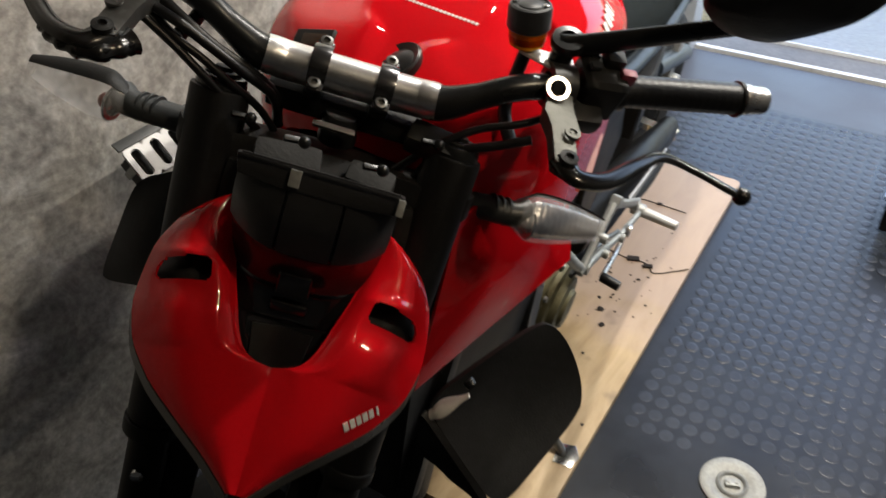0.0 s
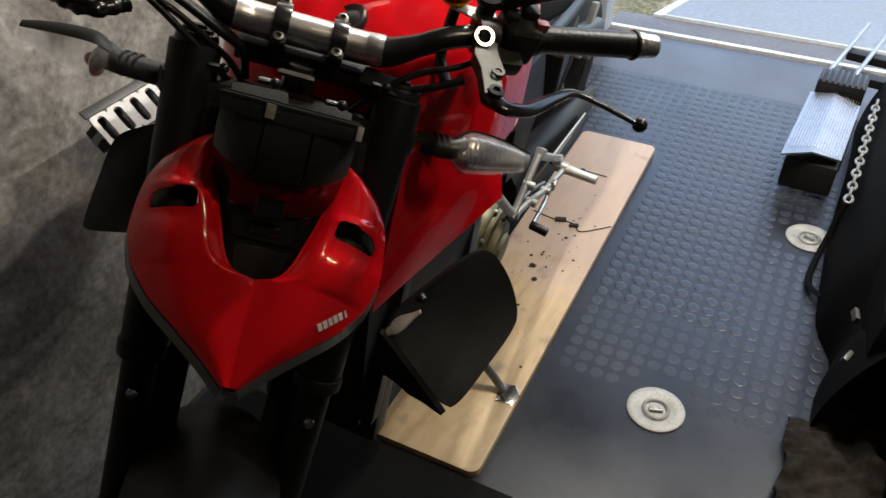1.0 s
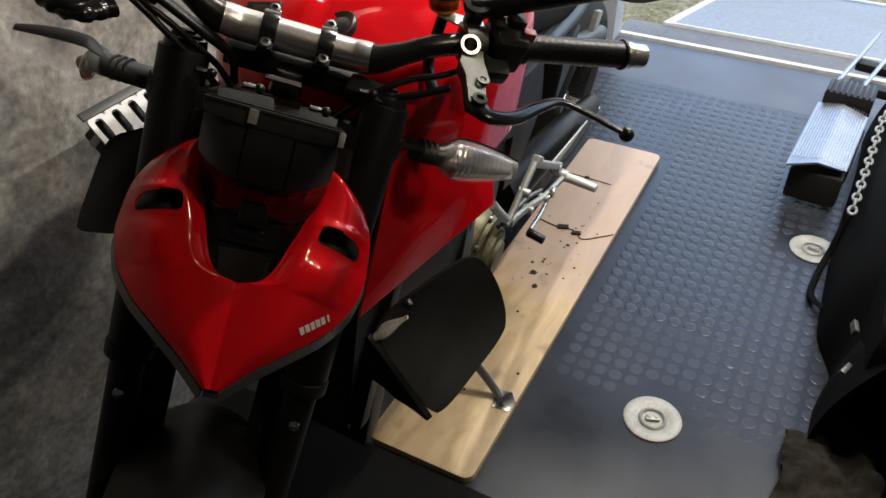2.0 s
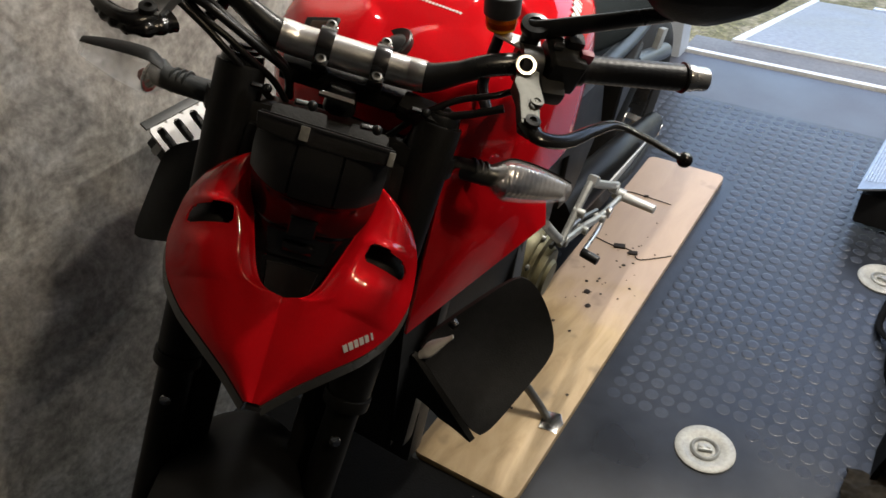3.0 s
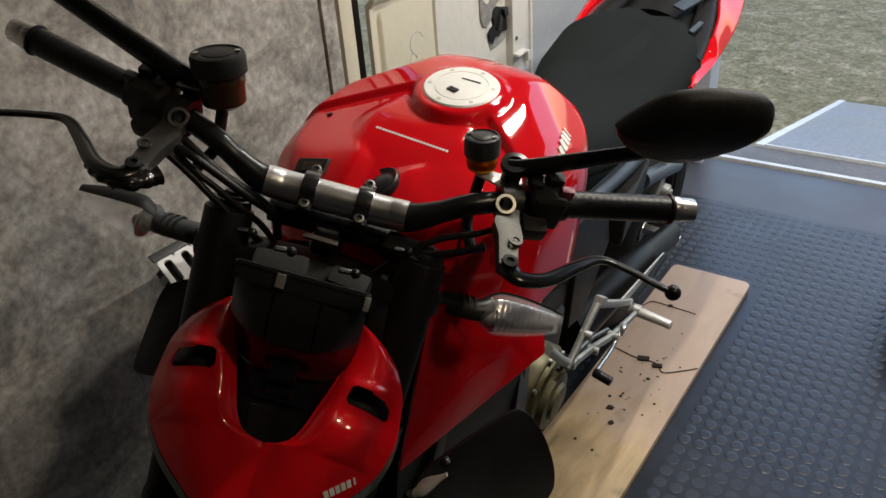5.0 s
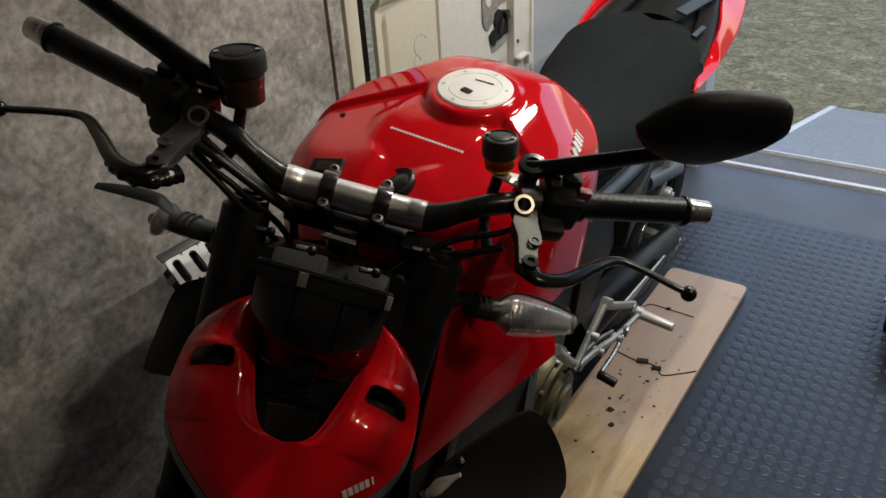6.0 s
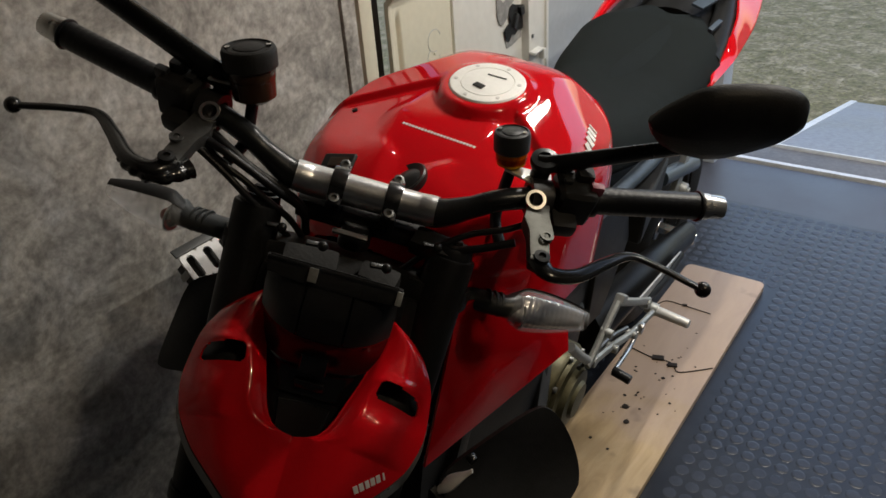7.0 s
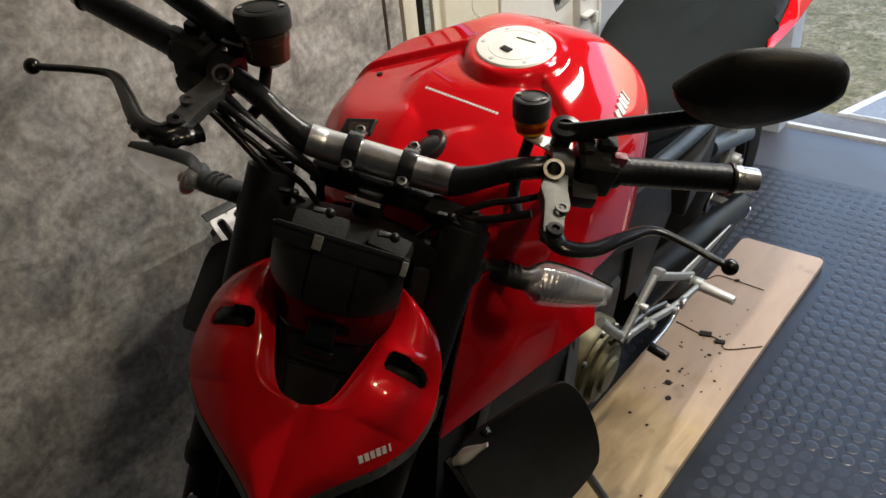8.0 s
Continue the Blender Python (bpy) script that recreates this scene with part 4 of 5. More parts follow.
for x, w in ((-0.020, 0.009), (0.066, 0.006)):
    bm = bmesh.new()
    box(bm, (w, 0.014, 0.003), pose(x, -0.1535, -0.0245, 55, 0, 0), 0.001)
    fpart("dash_clip", bm, CASTALU, dash, "grey clip")

# headlight fairing
TABLE_V = [(0, -0.082), (0.25, -0.128), (0.5, -0.182), (0.7, -0.222), (1, -0.300)]
TABLE_W = [(0, -0.116), (0.25, -0.139), (0.5, -0.166), (0.7, -0.197), (1, -0.266)]
TABLE_IN = [(0, 0.054), (0.12, 0.064), (0.3, 0.056), (0.48, 0.042), (0.57, 0.034), (0.625, 0.025), (0.65, 0.013), (0.662, 0.0), (1, 0.0)]
TABLE_OUT = [(0, 0.068), (0.03, 0.083), (0.08, 0.099), (0.18, 0.118), (0.34, 0.132), (0.5, 0.136), (0.62, 0.128), (0.74, 0.104), (0.85, 0.068), (0.93, 0.036), (1, 0.009)]
TABLE_EV = [(0, -0.086), (0.08, -0.098), (0.18, -0.112), (0.34, -0.134), (0.5, -0.164), (0.62, -0.194), (0.74, -0.226), (0.85, -0.256), (0.93, -0.278), (1, -0.300)]
TABLE_EW = [(0, -0.122), (0.08, -0.134), (0.18, -0.150), (0.34, -0.174), (0.5, -0.200), (0.62, -0.216), (0.74, -0.230), (0.85, -0.240), (0.93, -0.254), (1, -0.267)]


def mask(s, t, side, sink=0.0):
    t = min(1, max(0, t + 0.055 * (s - 0.58) * bump_at(t, 0.40, 0.13)))
    a, b = lerp(TABLE_IN, t), lerp(TABLE_OUT, t)
    x = a + (b - a) * s
    v, w = lerp(TABLE_V, t), lerp(TABLE_W, t)
    ev, ew = lerp(TABLE_EV, t), lerp(TABLE_EW, t)
    k = s ** 1.6
    v, w = v + (ev - v) * k, w + (ew - w) * k
    swell = 0.017 * math.sin(math.pi * s ** 1.25) * math.sin(math.pi * min(1, 0.10 + t * 0.86))
    lip = 0.0045 * bump_at(s, 0.0, 0.06) * (1 - ease(t, 0.64, 0.70))
    # hood over the air slot, a scoop under it, and a soft crease from the slot to the nose
    hood = 0.0045 * bump_at(s, 0.52, 0.30) * bump_at(t, 0.350, 0.028)
    scoop = 0.0055 * bump_at(s, 0.55, 0.30) * bump_at(t, 0.462, 0.055)
    crease = 0.0025 * bump_at(s, 0.20, 0.10) * ease(t, 0.18, 0.40) * (1 - ease(t, 0.62, 0.80))
    w += swell - lip + hood - scoop + crease
    v -= 0.5 * swell + 0.6 * (hood - scoop + crease)
    return (side * x, v, w - sink)


def in_slot(s, t):
    return abs((s - 0.545) / 0.285) ** 5 + abs((t - 0.4060 - 0.012 * (s - 0.5)) / (0.0420 - 0.012 * (s - 0.5))) ** 4 < 1


bm = bmesh.new()
for side in (1, -1):
    skin(bm, lambda s, t: mask(s, t, side), 72, 130, 0.0, lambda s, t: not in_slot(s, t))
bmesh.ops.remove_doubles(bm, verts=bm.verts, dist=0.00002)
bmesh.ops.recalc_face_normals(bm, faces=bm.faces)
bmesh.ops.solidify(bm, geom=bm.faces[:], thickness=0.002)
fairing = fpart("headlight_fairing", bm, RED, None, "glossy red pointed headlight fairing", angle=50)
for side in (1, -1):
    bm = bmesh.new()
    skin(bm, lambda s, t: mask(0.25 + 0.66 * s, 0.26 + 0.28 * t, side, 0.030), 8, 8, 0.004)
    fpart("air_slot", bm, MATT, fairing, "black air slot")
    # smoky lower rim under the red shell
    bm = bmesh.new()

    def under(s, t):
        p = Vector(mask(1.0, 0.35 + 0.65 * s, side, 0.004))
        return p + Vector((side * 0.003, 0.003, -0.020)) * t
    skin(bm, under, 30, 4, 0.003)
    fpart("lower_rim", bm, SMOKYRIM, fairing, "smoky translucent lower rim")
# maker's mark as plain bars
for k, w in enumerate((0.0050, 0.0050, 0.0046, 0.0050, 0.0046, 0.0020)):
    bm = bmesh.new()
    f = (k + 0.5) / 6
    sa, ta = 0.800 + 0.098 * f, 0.777 - 0.090 * f
    p = Vector(mask(sa, ta, 1, -0.0012))
    q = Vector(mask(sa + 0.016, ta - 0.015, 1, -0.0012))
    along = (q - p).normalized()
    up = (Vector(mask(sa - 0.06, ta - 0.008, 1, -0.0012)) - p).normalized()
    up = (up - along * up.dot(along)).normalized()
    nrm = along.cross(up).normalized()
    M = Matrix((along, up, nrm)).transposed().to_4x4()
    M.translation = p
    box(bm, (w, 0.0085, 0.0012), M, 0)
    fpart("mark_bar", bm, WHITEINK, fairing, "white lettering bar")
bm = bmesh.new()
box(bm, (0.018, 0.010, 0.010), pose(0.002, -0.297, -0.276, 40, 0, 0), 0.004)
fpart("nose_tip", bm, GREYPLASTIC, fairing)


# black headlight nacelle between the red lobes: rounded at the dashboard, sunk between the lobes below
NAC_HALF = [(0, 0.066), (0.25, 0.068), (0.45, 0.067), (0.65, 0.060), (0.85, 0.048), (1, 0.036)]
NAC_V = [(0, -0.150), (0.20, -0.165), (0.36, -0.168), (0.55, -0.166), (0.75, -0.176), (0.90, -0.196), (1, -0.224)]
NAC_W = [(0, -0.034), (0.20, -0.066), (0.36, -0.098), (0.55, -0.134), (0.75, -0.172), (0.90, -0.202), (1, -0.244)]
NAC_DROP = [(0, 0.016), (0.25, 0.030), (0.5, 0.034), (0.75, 0.016), (1, 0.004)]


def nacelle(s, t, lift=0.0):
    q = 2 * s - 1
    x = q * lerp(NAC_HALF, t)
    v = lerp(NAC_V, t) + lerp(NAC_DROP, t) * abs(q) ** 3.0
    step = 0.006 * ease(t, 0.34, 0.37) + 0.007 * ease(t, 0.60, 0.63) * bump_at(q, 0, 0.6) + 0.006 * ease(t, 0.78, 0.80) * bump_at(q, 0, 0.6)
    return (x, v + step - lift, lerp(NAC_W, t) - 0.5 * step + 0.3 * lift)


bm = bmesh.new()
skin(bm, nacelle, 44, 100, 0.004)
lamp_unit = fpart("headlight", bm, GLOSSBLACK, None, "dark headlight unit, switched off", angle=35)
for t, w, d in ((0.56, 0.030, 0.024), (0.71, 0.034, 0.012)):
    bm = bmesh.new()
    box(bm, (w, 0.008, d), Matrix.Translation(nacelle(0.5, t, 0.001)) @ pose(0, 0, 0, -16, 0, 0), 0.0035, 3)
    fpart("projector_lens", bm, GLOSSBLACK, lamp_unit, "dark glass projector lens")
bm = bmesh.new()
skin(bm, lambda s, t: nacelle(0.22 + 0.56 * s, 0.82 + 0.15 * t, 0.003), 16, 8, 0.003)
fpart("lower_lens", bm, BLACK, lamp_unit, "dark grey lens at the foot of the headlight")
# three cover panels under the dashboard, parted by grooves
for a, b in ((0.0, 0.315), (0.335, 0.665), (0.685, 1.0)):
    bm = bmesh.new()
    skin(bm, lambda s, t: nacelle(a + (b - a) * s, 0.01 + 0.325 * t, 0.0035), 14, 16, 0.003)
    fpart("cowl_panel", bm, BLACK, lamp_unit, "satin black cowl panel")
for side in (1, -1):
    bm = bmesh.new()
    box(bm, (0.016, 0.050, 0.060), pose(side * 0.080, -0.060, -0.135, -RAKE, 0, side * 10), 0.008)
    fpart("headlight_bracket", bm, MATT, None, "black headlight bracket")


# front fender
def fender(s, t):
    a = radians(-70 + 175 * s)
    r = 0.334 + 0.004 * math.sin(math.pi * s)
    q = (2 * t - 1)
    return (q * 0.092, FRONT_AXLE.y - math.sin(a) * (r - 0.05 * q * q), FRONT_AXLE.z + math.cos(a) * (r - 0.05 * q * q))


bm = bmesh.new()
skin(bm, fender, 36, 16, 0.003)
fpart("front_fender", bm, FORKBLACK, None, "matt black front fender")


# tank: a rounded envelope cut by flat facets, with a raised filler island, side wings and a front trough
TV0, TV1 = 0.020, 0.66
T_TOP = [(0.020, 0.965), (0.038, 1.006), (0.065, 1.032), (0.110, 1.056), (0.147, 1.071), (0.20, 1.085), (0.27, 1.092), (0.345, 1.092), (0.42, 1.074), (0.52, 1.000), (0.66, 0.905)]
T_HALF = [(0.020, 0.090), (0.045, 0.133), (0.085, 0.165), (0.120, 0.183), (0.19, 0.195), (0.30, 0.193), (0.38, 0.178), (0.46, 0.145), (0.55, 0.105), (0.66, 0.070)]
T_BASE = [(0.098, 0.86), (0.30, 0.83), (0.66, 0.80)]
T_TROUGH = [(0.02, 0.020), (0.105, 0.036), (0.14, 0.072), (0.18, 0.086), (0.23, 0.066), (0.27, 0.050), (0.30, 0.0)]
TANK_X = -0.018
FILLER_V, FILLER_Z, FILLER_TILT = 0.272, 1.0895, math.tan(radians(8.5))


def above(x, r=0.003):
    """Smooth max(x, 0)."""
    return 0.5 * (x + math.sqrt(x * x + r * r))


def tank_height(x, v):
    """Height of the tank's skin over a point of its plan."""
    q = abs(x - TANK_X)
    top, half, base = lerp(T_TOP, v), lerp(T_HALF, v), lerp(T_BASE, v)
    n = min(1.0, (q / half) ** (1 / 0.66))
    z = base + (top - base) * math.sqrt(max(0.0, 1 - n * n)) ** 0.42
    # flat shoulder from the filler outwards, then the side
    d = 0.715 * (q - 0.068) + 0.70 * (v - 0.330)
    along = 0.70 * (q - 0.068) - 0.715 * (v - 0.330)
    cut = 1.096 - 0.30 * max(-0.05, along) - 0.50 * above(d) - 0.30 * above(d - 0.040)
    z = z - above(z - cut, 0.004)
    # wings in front of a step that runs from the filler outwards
    f = -0.56 * (q - 0.063) - 0.83 * (v - 0.253)
    low = 0.009 * ease(f, -0.002, 0.006)
    trough = min(1, above(lerp(T_TROUGH, v) - q, 0.003) / 0.022) * ease(v, 0.03, 0.08)
    low = low * (1 - trough) + trough * (z - top + 0.020)
    low *= ease(half - q, 0.004, 0.03)
    r = math.hypot(x - TANK_X - 0.014, v - FILLER_V)
    island = 1 - ease(r, 0.060, 0.071)
    z -= low * (1 - island)
    flat = FILLER_Z + FILLER_TILT * (v - FILLER_V)
    z += (flat - z) * (1 - ease(r, 0.054, 0.070))
    return z


def tank_skin(s, t):
    v = TV0 + (TV1 - TV0) * t
    n = math.sin(math.pi * (s - 0.5))
    x = TANK_X + lerp(T_HALF, v) * math.copysign(abs(n) ** 0.72, n)
    return (x, v, tank_height(x, v))


bm = bmesh.new()
skin(bm, tank_skin, 220, 220, 0.0)
bmesh.ops.holes_fill(bm, edges=[e for e in bm.edges if e.is_boundary], sides=0)
tank = part("fuel_tank", bm, RED, bike, "glossy red sculpted fuel tank", angle=35)
CAP = pose(-0.004, FILLER_V, FILLER_Z - 0.001, 8.5, 0, 0)
bm = bmesh.new()
lathe(bm, [(0.052, -0.002), (0.052, 0.0015), (0.050, 0.0035), (0.037, 0.0040), (0.0362, 0.0026), (0.0355, 0.0040), (0.002, 0.0048)], 56, CAP)
cap = part("filler_cap", bm, CAPALU, tank, "round brushed aluminium fuel filler cap")
bm = bmesh.new()
box(bm, (0.015, 0.009, 0.002), CAP @ pose(-0.004, -0.016, 0.0052, 0, 0, -12), 0.0008)
part("key_flap", bm, MATT, cap, "dark key slot")
bm = bmesh.new()
box(bm, (0.028, 0.0016, 0.001), CAP @ pose(0.006, 0.016, 0.0050, 0, 0, 2), 0)
part("engraved_line", bm, GREYPLASTIC, cap)
for k in range(6):
    a = 2 * math.pi * k / 6 + 0.3
    bm = bmesh.new()
    lathe(bm, [(0.0030, 0.003), (0.0030, 0.0042), (0.001, 0.0044)], 10, CAP @ pose(0.0432 * math.cos(a), 0.0432 * math.sin(a), 0))
    part("cap_screw", bm, BRIGHT, cap)


def on_tank(x, v, lift=0.0009):
    """Place and frame on the tank's top at x, v."""
    e = 0.003
    p = Vector((x, v, tank_height(x, v)))
    du = Vector((2 * e, 0, tank_height(x + e, v) - tank_height(x - e, v))).normalized()
    dv = Vector((0, 2 * e, tank_height(x, v + e) - tank_height(x, v - e)))
    n = du.cross(dv).normalized()
    m = Matrix((du, n.cross(du), n)).transposed().to_4x4()
    m.translation = p + n * lift
    return m


for k in range(23):
    bm = bmesh.new()
    box(bm, (0.0032, 0.0036, 0.0008), on_tank(-0.062 + 0.00475 * k, 0.1600, 0.0003) @ pose(0, 0, 0, 0, 0, -18), 0)
    part("lettering_bar", bm, WHITEINK, tank, "small white lettering bar")
for k in range(6):
    bm = bmesh.new()
    box(bm, (0.016, 0.0100 if k < 5 else 0.004, 0.0012), on_tank(0.1535 - 0.0040 * k, 0.262 + 0.0130 * k, 0.0010), 0)
    part("mark_bar", bm, WHITEINK, tank, "white lettering bar")
# Black block inserted where the tank has a dark recess.
bm = bmesh.new()
box(bm, (0.050, 0.026, 0.020), on_tank(-0.102, 0.074, -0.0080) @ pose(0, 0, 0, 0, 0, 6), 0.006, 3)
mount = part("recess_block", bm, MATT, tank, "black block standing in for a dark recess in the tank")
bm = bmesh.new()
box(bm, (0.030, 0.014, 0.004), on_tank(-0.098, 0.072, 0.0024) @ pose(0, 0, 0, 0, 0, 6), 0.002)
part("recess_patch", bm, SMOKE, mount)
bm = bmesh.new()
lathe(bm, [(0.026, -0.012), (0.028, 0.002), (0.026, 0.004), (0.019, 0.001), (0.016, 0.003), (0.008, 0.006), (0.001, 0.0065)], 28, on_tank(-0.004, 0.083, 0.001))
part("ignition_lock", bm, BLACK, tank, "black ignition lock")
bm = bmesh.new()
lathe(bm, [(0.004, 0), (0.004, 0.002), (0.001, 0.003)], 12, on_tank(-0.152, 0.176, 0.0))
part("tank_screw", bm, MATT, tank)


# red side panels beside the radiator
def side_panel(s, t, side):
    a, b = Vector((0.118, -0.035, 0.700)), Vector((0.122, 0.005, 0.935))
    c, d = Vector((0.154, 0.198, 0.930)), Vector((0.190, 0.198, 0.766))
    p = a.lerp(d, s).lerp(b.lerp(c, s), t)
    p += Vector((0.012 * math.sin(math.pi * s) * math.sin(math.pi * t) + 0.010 * s * (1 - t), 0, 0))
    p.y += 0.015 * s * bump_at(t, 0.25, 0.35)
    return (side * p.x, p.y, p.z)


for side in (1, -1):
    bm = bmesh.new()
    skin(bm, lambda s, t: side_panel(s, t, side), 20, 20, 0.004)
    part("side_panel", bm, RED, bike, "glossy red radiator side panel")
    bm = bmesh.new()

    def skirt(s, t):
        p = Vector((0.150, 0.16, 0.93)).lerp(Vector((0.152, 0.375, 0.895)), s)
        q = Vector((0.178, 0.180, 0.790)).lerp(Vector((0.158, 0.285, 0.800)), s)
        r = p.lerp(q, t)
        return (side * (r.x + 0.008 * math.sin(math.pi * t)), r.y, r.z)
    skin(bm, skirt, 16, 12, 0.004)
    part("tank_skirt", bm, RED, bike, "red panel under the tank")

for side in (1, -1):
    bm = bmesh.new()
    skin(bm, lambda s, t: (side * (0.112 + 0.060 * s * (1 - 0.3 * t)), -0.030 + (0.245 + 0.075 * t) * s, 0.712 + 0.050 * s - 0.28 * t), 12, 12, 0.006)
    part("radiator_shroud", bm, FORKBLACK, bike, "black shroud beside the radiator")

# black winglets
def winglet(pts, label, bulge=0.0):
    bm = bmesh.new()
    a, b, c, d = [Vector(p) for p in pts]

    def f(s, t):
        u, w = 2 * s - 1, 2 * t - 1
        s, t = 0.5 + 0.5 * u * (1 - 0.09 * w ** 6), 0.5 + 0.5 * w * (1 - 0.09 * u ** 6)
        p = a.lerp(b, s).lerp(d.lerp(c, s), t)
        p += (c - d).normalized() * (0.012 * bulge * ease(s, 0.6, 1.0) * math.sin(math.pi * t))
        n = (b - a).cross(d - a).normalized()
        return p + n * (0.014 * math.sin(math.pi * s) * math.sin(math.pi * t))
    skin(bm, f, 24, 24, 0.008)
    return part("winglet", bm, MATT, bike, label)


winglet([(0.135, -0.045, 0.700), (0.215, 0.10, 0.765), (0.294, 0.080, 0.672), (0.256, -0.055, 0.588)], "large matt black winglet", 1.0)
winglet([(0.13, -0.035, 0.60), (0.135, -0.045, 0.700), (0.256, -0.055, 0.588), (0.19, -0.033, 0.575)], "lower face of the black winglet")
winglet([(-0.150, -0.035, 0.905), (-0.232, -0.075, 0.868), (-0.283, -0.115, 0.715), (-0.165, -0.115, 0.765)], "matt black winglet")
bm = bmesh.new()
tube(bm, [(0.146, -0.044, 0.686), (0.162, -0.035, 0.706), (0.180, -0.025, 0.727)], lambda t: 0.0125 * (0.55 + 0.45 * ease(t, 0, 0.3)) * (1 - 0.72 * ease(t, 0.35, 1.0)), 12, 6, 0.5)
part("winglet_strut", bm, WHITEINK, bike, "pale metal winglet strut")
bm = bmesh.new()
rod(bm, (0.178, -0.034, 0.762), (0.186, -0.037, 0.760), 0.007, 0.006, 14, 0.001)
part("winglet_bolt", bm, ANODISED, bike)

# radiator, engine, frame
bm = bmesh.new()
box(bm, (0.27, 0.03, 0.36), pose(0, 0.025, 0.62, -14, 0, 0), 0.006)
box(bm, (0.22, 0.05, 0.22), pose(0, 0.09, 0.38, -8, 0, 0), 0.01)
radiator = part("radiator", bm, ENGINE, bike, "dark radiator core")
for k in range(14):
    bm = bmesh.new()
    box(bm, (0.22, 0.004, 0.003), pose(0, 0.010 + 0.004 * (k - 7) * -0.98, 0.66 + 0.017 * (k - 7), -14, 0, 0), 0)
    part("radiator_fin", bm, ANODISED, radiator)
bm = bmesh.new()
box(bm, (0.26, 0.36, 0.26), pose(0, 0.34, 0.50), 0.04, 3)
box(bm, (0.22, 0.22, 0.20), pose(0, 0.20, 0.66, -25, 0, 0), 0.03, 3)
box(bm, (0.24, 0.22, 0.22), pose(0, 0.46, 0.68, 20, 0, 0), 0.03, 3)
part("engine", bm, ENGINE, bike, "dark cast engine block")
bm = bmesh.new()
M = pose(0.125, 0.365, 0.525, 0, 90, 0)
lathe(bm, [(0.092, -0.02), (0.092, 0.028), (0.086, 0.036), (0.078, 0.036), (0.074, 0.044), (0.060, 0.047), (0.054, 0.058), (0.036, 0.060), (0.032, 0.066), (0.004, 0.067)], 56, M)
cover = part("clutch_cover", bm, OLIVE, bike, "olive-gold round engine cover")
for k in range(8):
    a = 2 * math.pi * k / 8
    bm = bmesh.new()
    lathe(bm, [(0.005, 0.030), (0.005, 0.041), (0.002, 0.042)], 10, M @ pose(0.082 * math.cos(a), 0.082 * math.sin(a), 0))
    part("cover_bolt", bm, CASTALU, cover)
for side in (1, -1):
    bm = bmesh.new()
    plate(bm, [(0.05, 0.93), (0.16, 0.95), (0.42, 0.82), (0.62, 0.80), (0.70, 0.66), (0.62, 0.52), (0.54, 0.54), (0.52, 0.68), (0.36, 0.74), (0.18, 0.80), (0.08, 0.84)], 0.026,
          Matrix(((0, 0, side, side * 0.118), (1, 0, 0, 0), (0, 1, 0, 0), (0, 0, 0, 1))), 0.006)
    part("frame_spar", bm, FORKBLACK, bike, "dark frame spar")
    bm = bmesh.new()
    tube(bm, [(side * 0.10, 0.60, 0.78), (side * 0.12, 0.85, 0.80), (side * 0.11, 1.10, 0.86), (side * 0.08, 1.45, 0.93)], 0.015, 12, 6)
    part("subframe_tube", bm, BLUEGREY if side > 0 else ANODISED, bike, "blue-grey subframe tube" if side > 0 else "")
bm = bmesh.new()
plate(bm, [(0.215, 0.745), (0.245, 0.750), (0.270, 0.60), (0.275, 0.50), (0.245, 0.50), (0.225, 0.62)], 0.016, Matrix(((0, 0, 1, 0.158), (1, 0, 0, 0), (0, 1, 0, 0), (0, 0, 0, 1))), 0.004)
part("engine_mount", bm, DARKALU, bike, "pale cast engine bracket")
bm = bmesh.new()
box(bm, (0.15, 0.24, 0.12), pose(0.03, 0.83, 0.66, 0, 0, 0), 0.02, 3)
box(bm, (0.05, 0.16, 0.12), pose(0.115, 0.80, 0.70, 8, 0, 6), 0.012, 3)
part("battery_box", bm, MATT, bike, "black box under the seat")
bm = bmesh.new()
tube(bm, [(0.118, 0.90, 0.70), (0.128, 1.06, 0.66), (0.13, 1.16, 0.63)], 0.019, 14, 5)
part("shock_canister", bm, BLUEGREY, bike, "blue-grey damper canister")

# swingarm, chain guard, exhaust
bm = bmesh.new()
for side in (1, -1):
    tube(bm, [(side * 0.10, 0.64, 0.44), (side * 0.135, 0.95, 0.44), (side * 0.135, 1.33, 0.33)], lambda t: 0.042 - 0.012 * t, 12, 6, 1.3)
rod(bm, (-0.12, 0.70, 0.44), (0.12, 0.70, 0.44), 0.045, 0.045, 20)
swing = part("swingarm", bm, FORKBLACK, bike, "black swingarm")
bm = bmesh.new()
plate(bm, [(0.700, 0.534), (0.730, 0.502), (0.880, 0.474), (1.030, 0.463)], 0.004, Matrix(((0, 0, 1, 0.182), (1, 0, 0, 0), (0, 1, 0, 0), (0, 0, 0, 1))), 0.001)
part("chain_guard", bm, SLOTALU, swing, "pale metal chain guard")
bm = bmesh.new()
tube(bm, [(0.178, 0.76, 0.482), (0.184, 0.88, 0.460), (0.182, 1.04, 0.446)], 0.010, 10, 5, 1.3)
part("chain", bm, FORKBLACK, swing, "black drive chain")
bm = bmesh.new()
rod(bm, (-0.16, 1.33, 0.325), (0.165, 1.33, 0.325), 0.018, 0.018, 6, 0.002)
part("axle_nut", bm, CHROME, swing)
bm = bmesh.new()
tube(bm, [(-0.10, 0.35, 0.36), (-0.13, 0.60, 0.27), (-0.18, 0.85, 0.30), (-0.20, 1.05, 0.38)], lambda t: 0.03 + 0.018 * t, 18, 8)
part("exhaust", bm, ANODISED, bike, "dark exhaust")

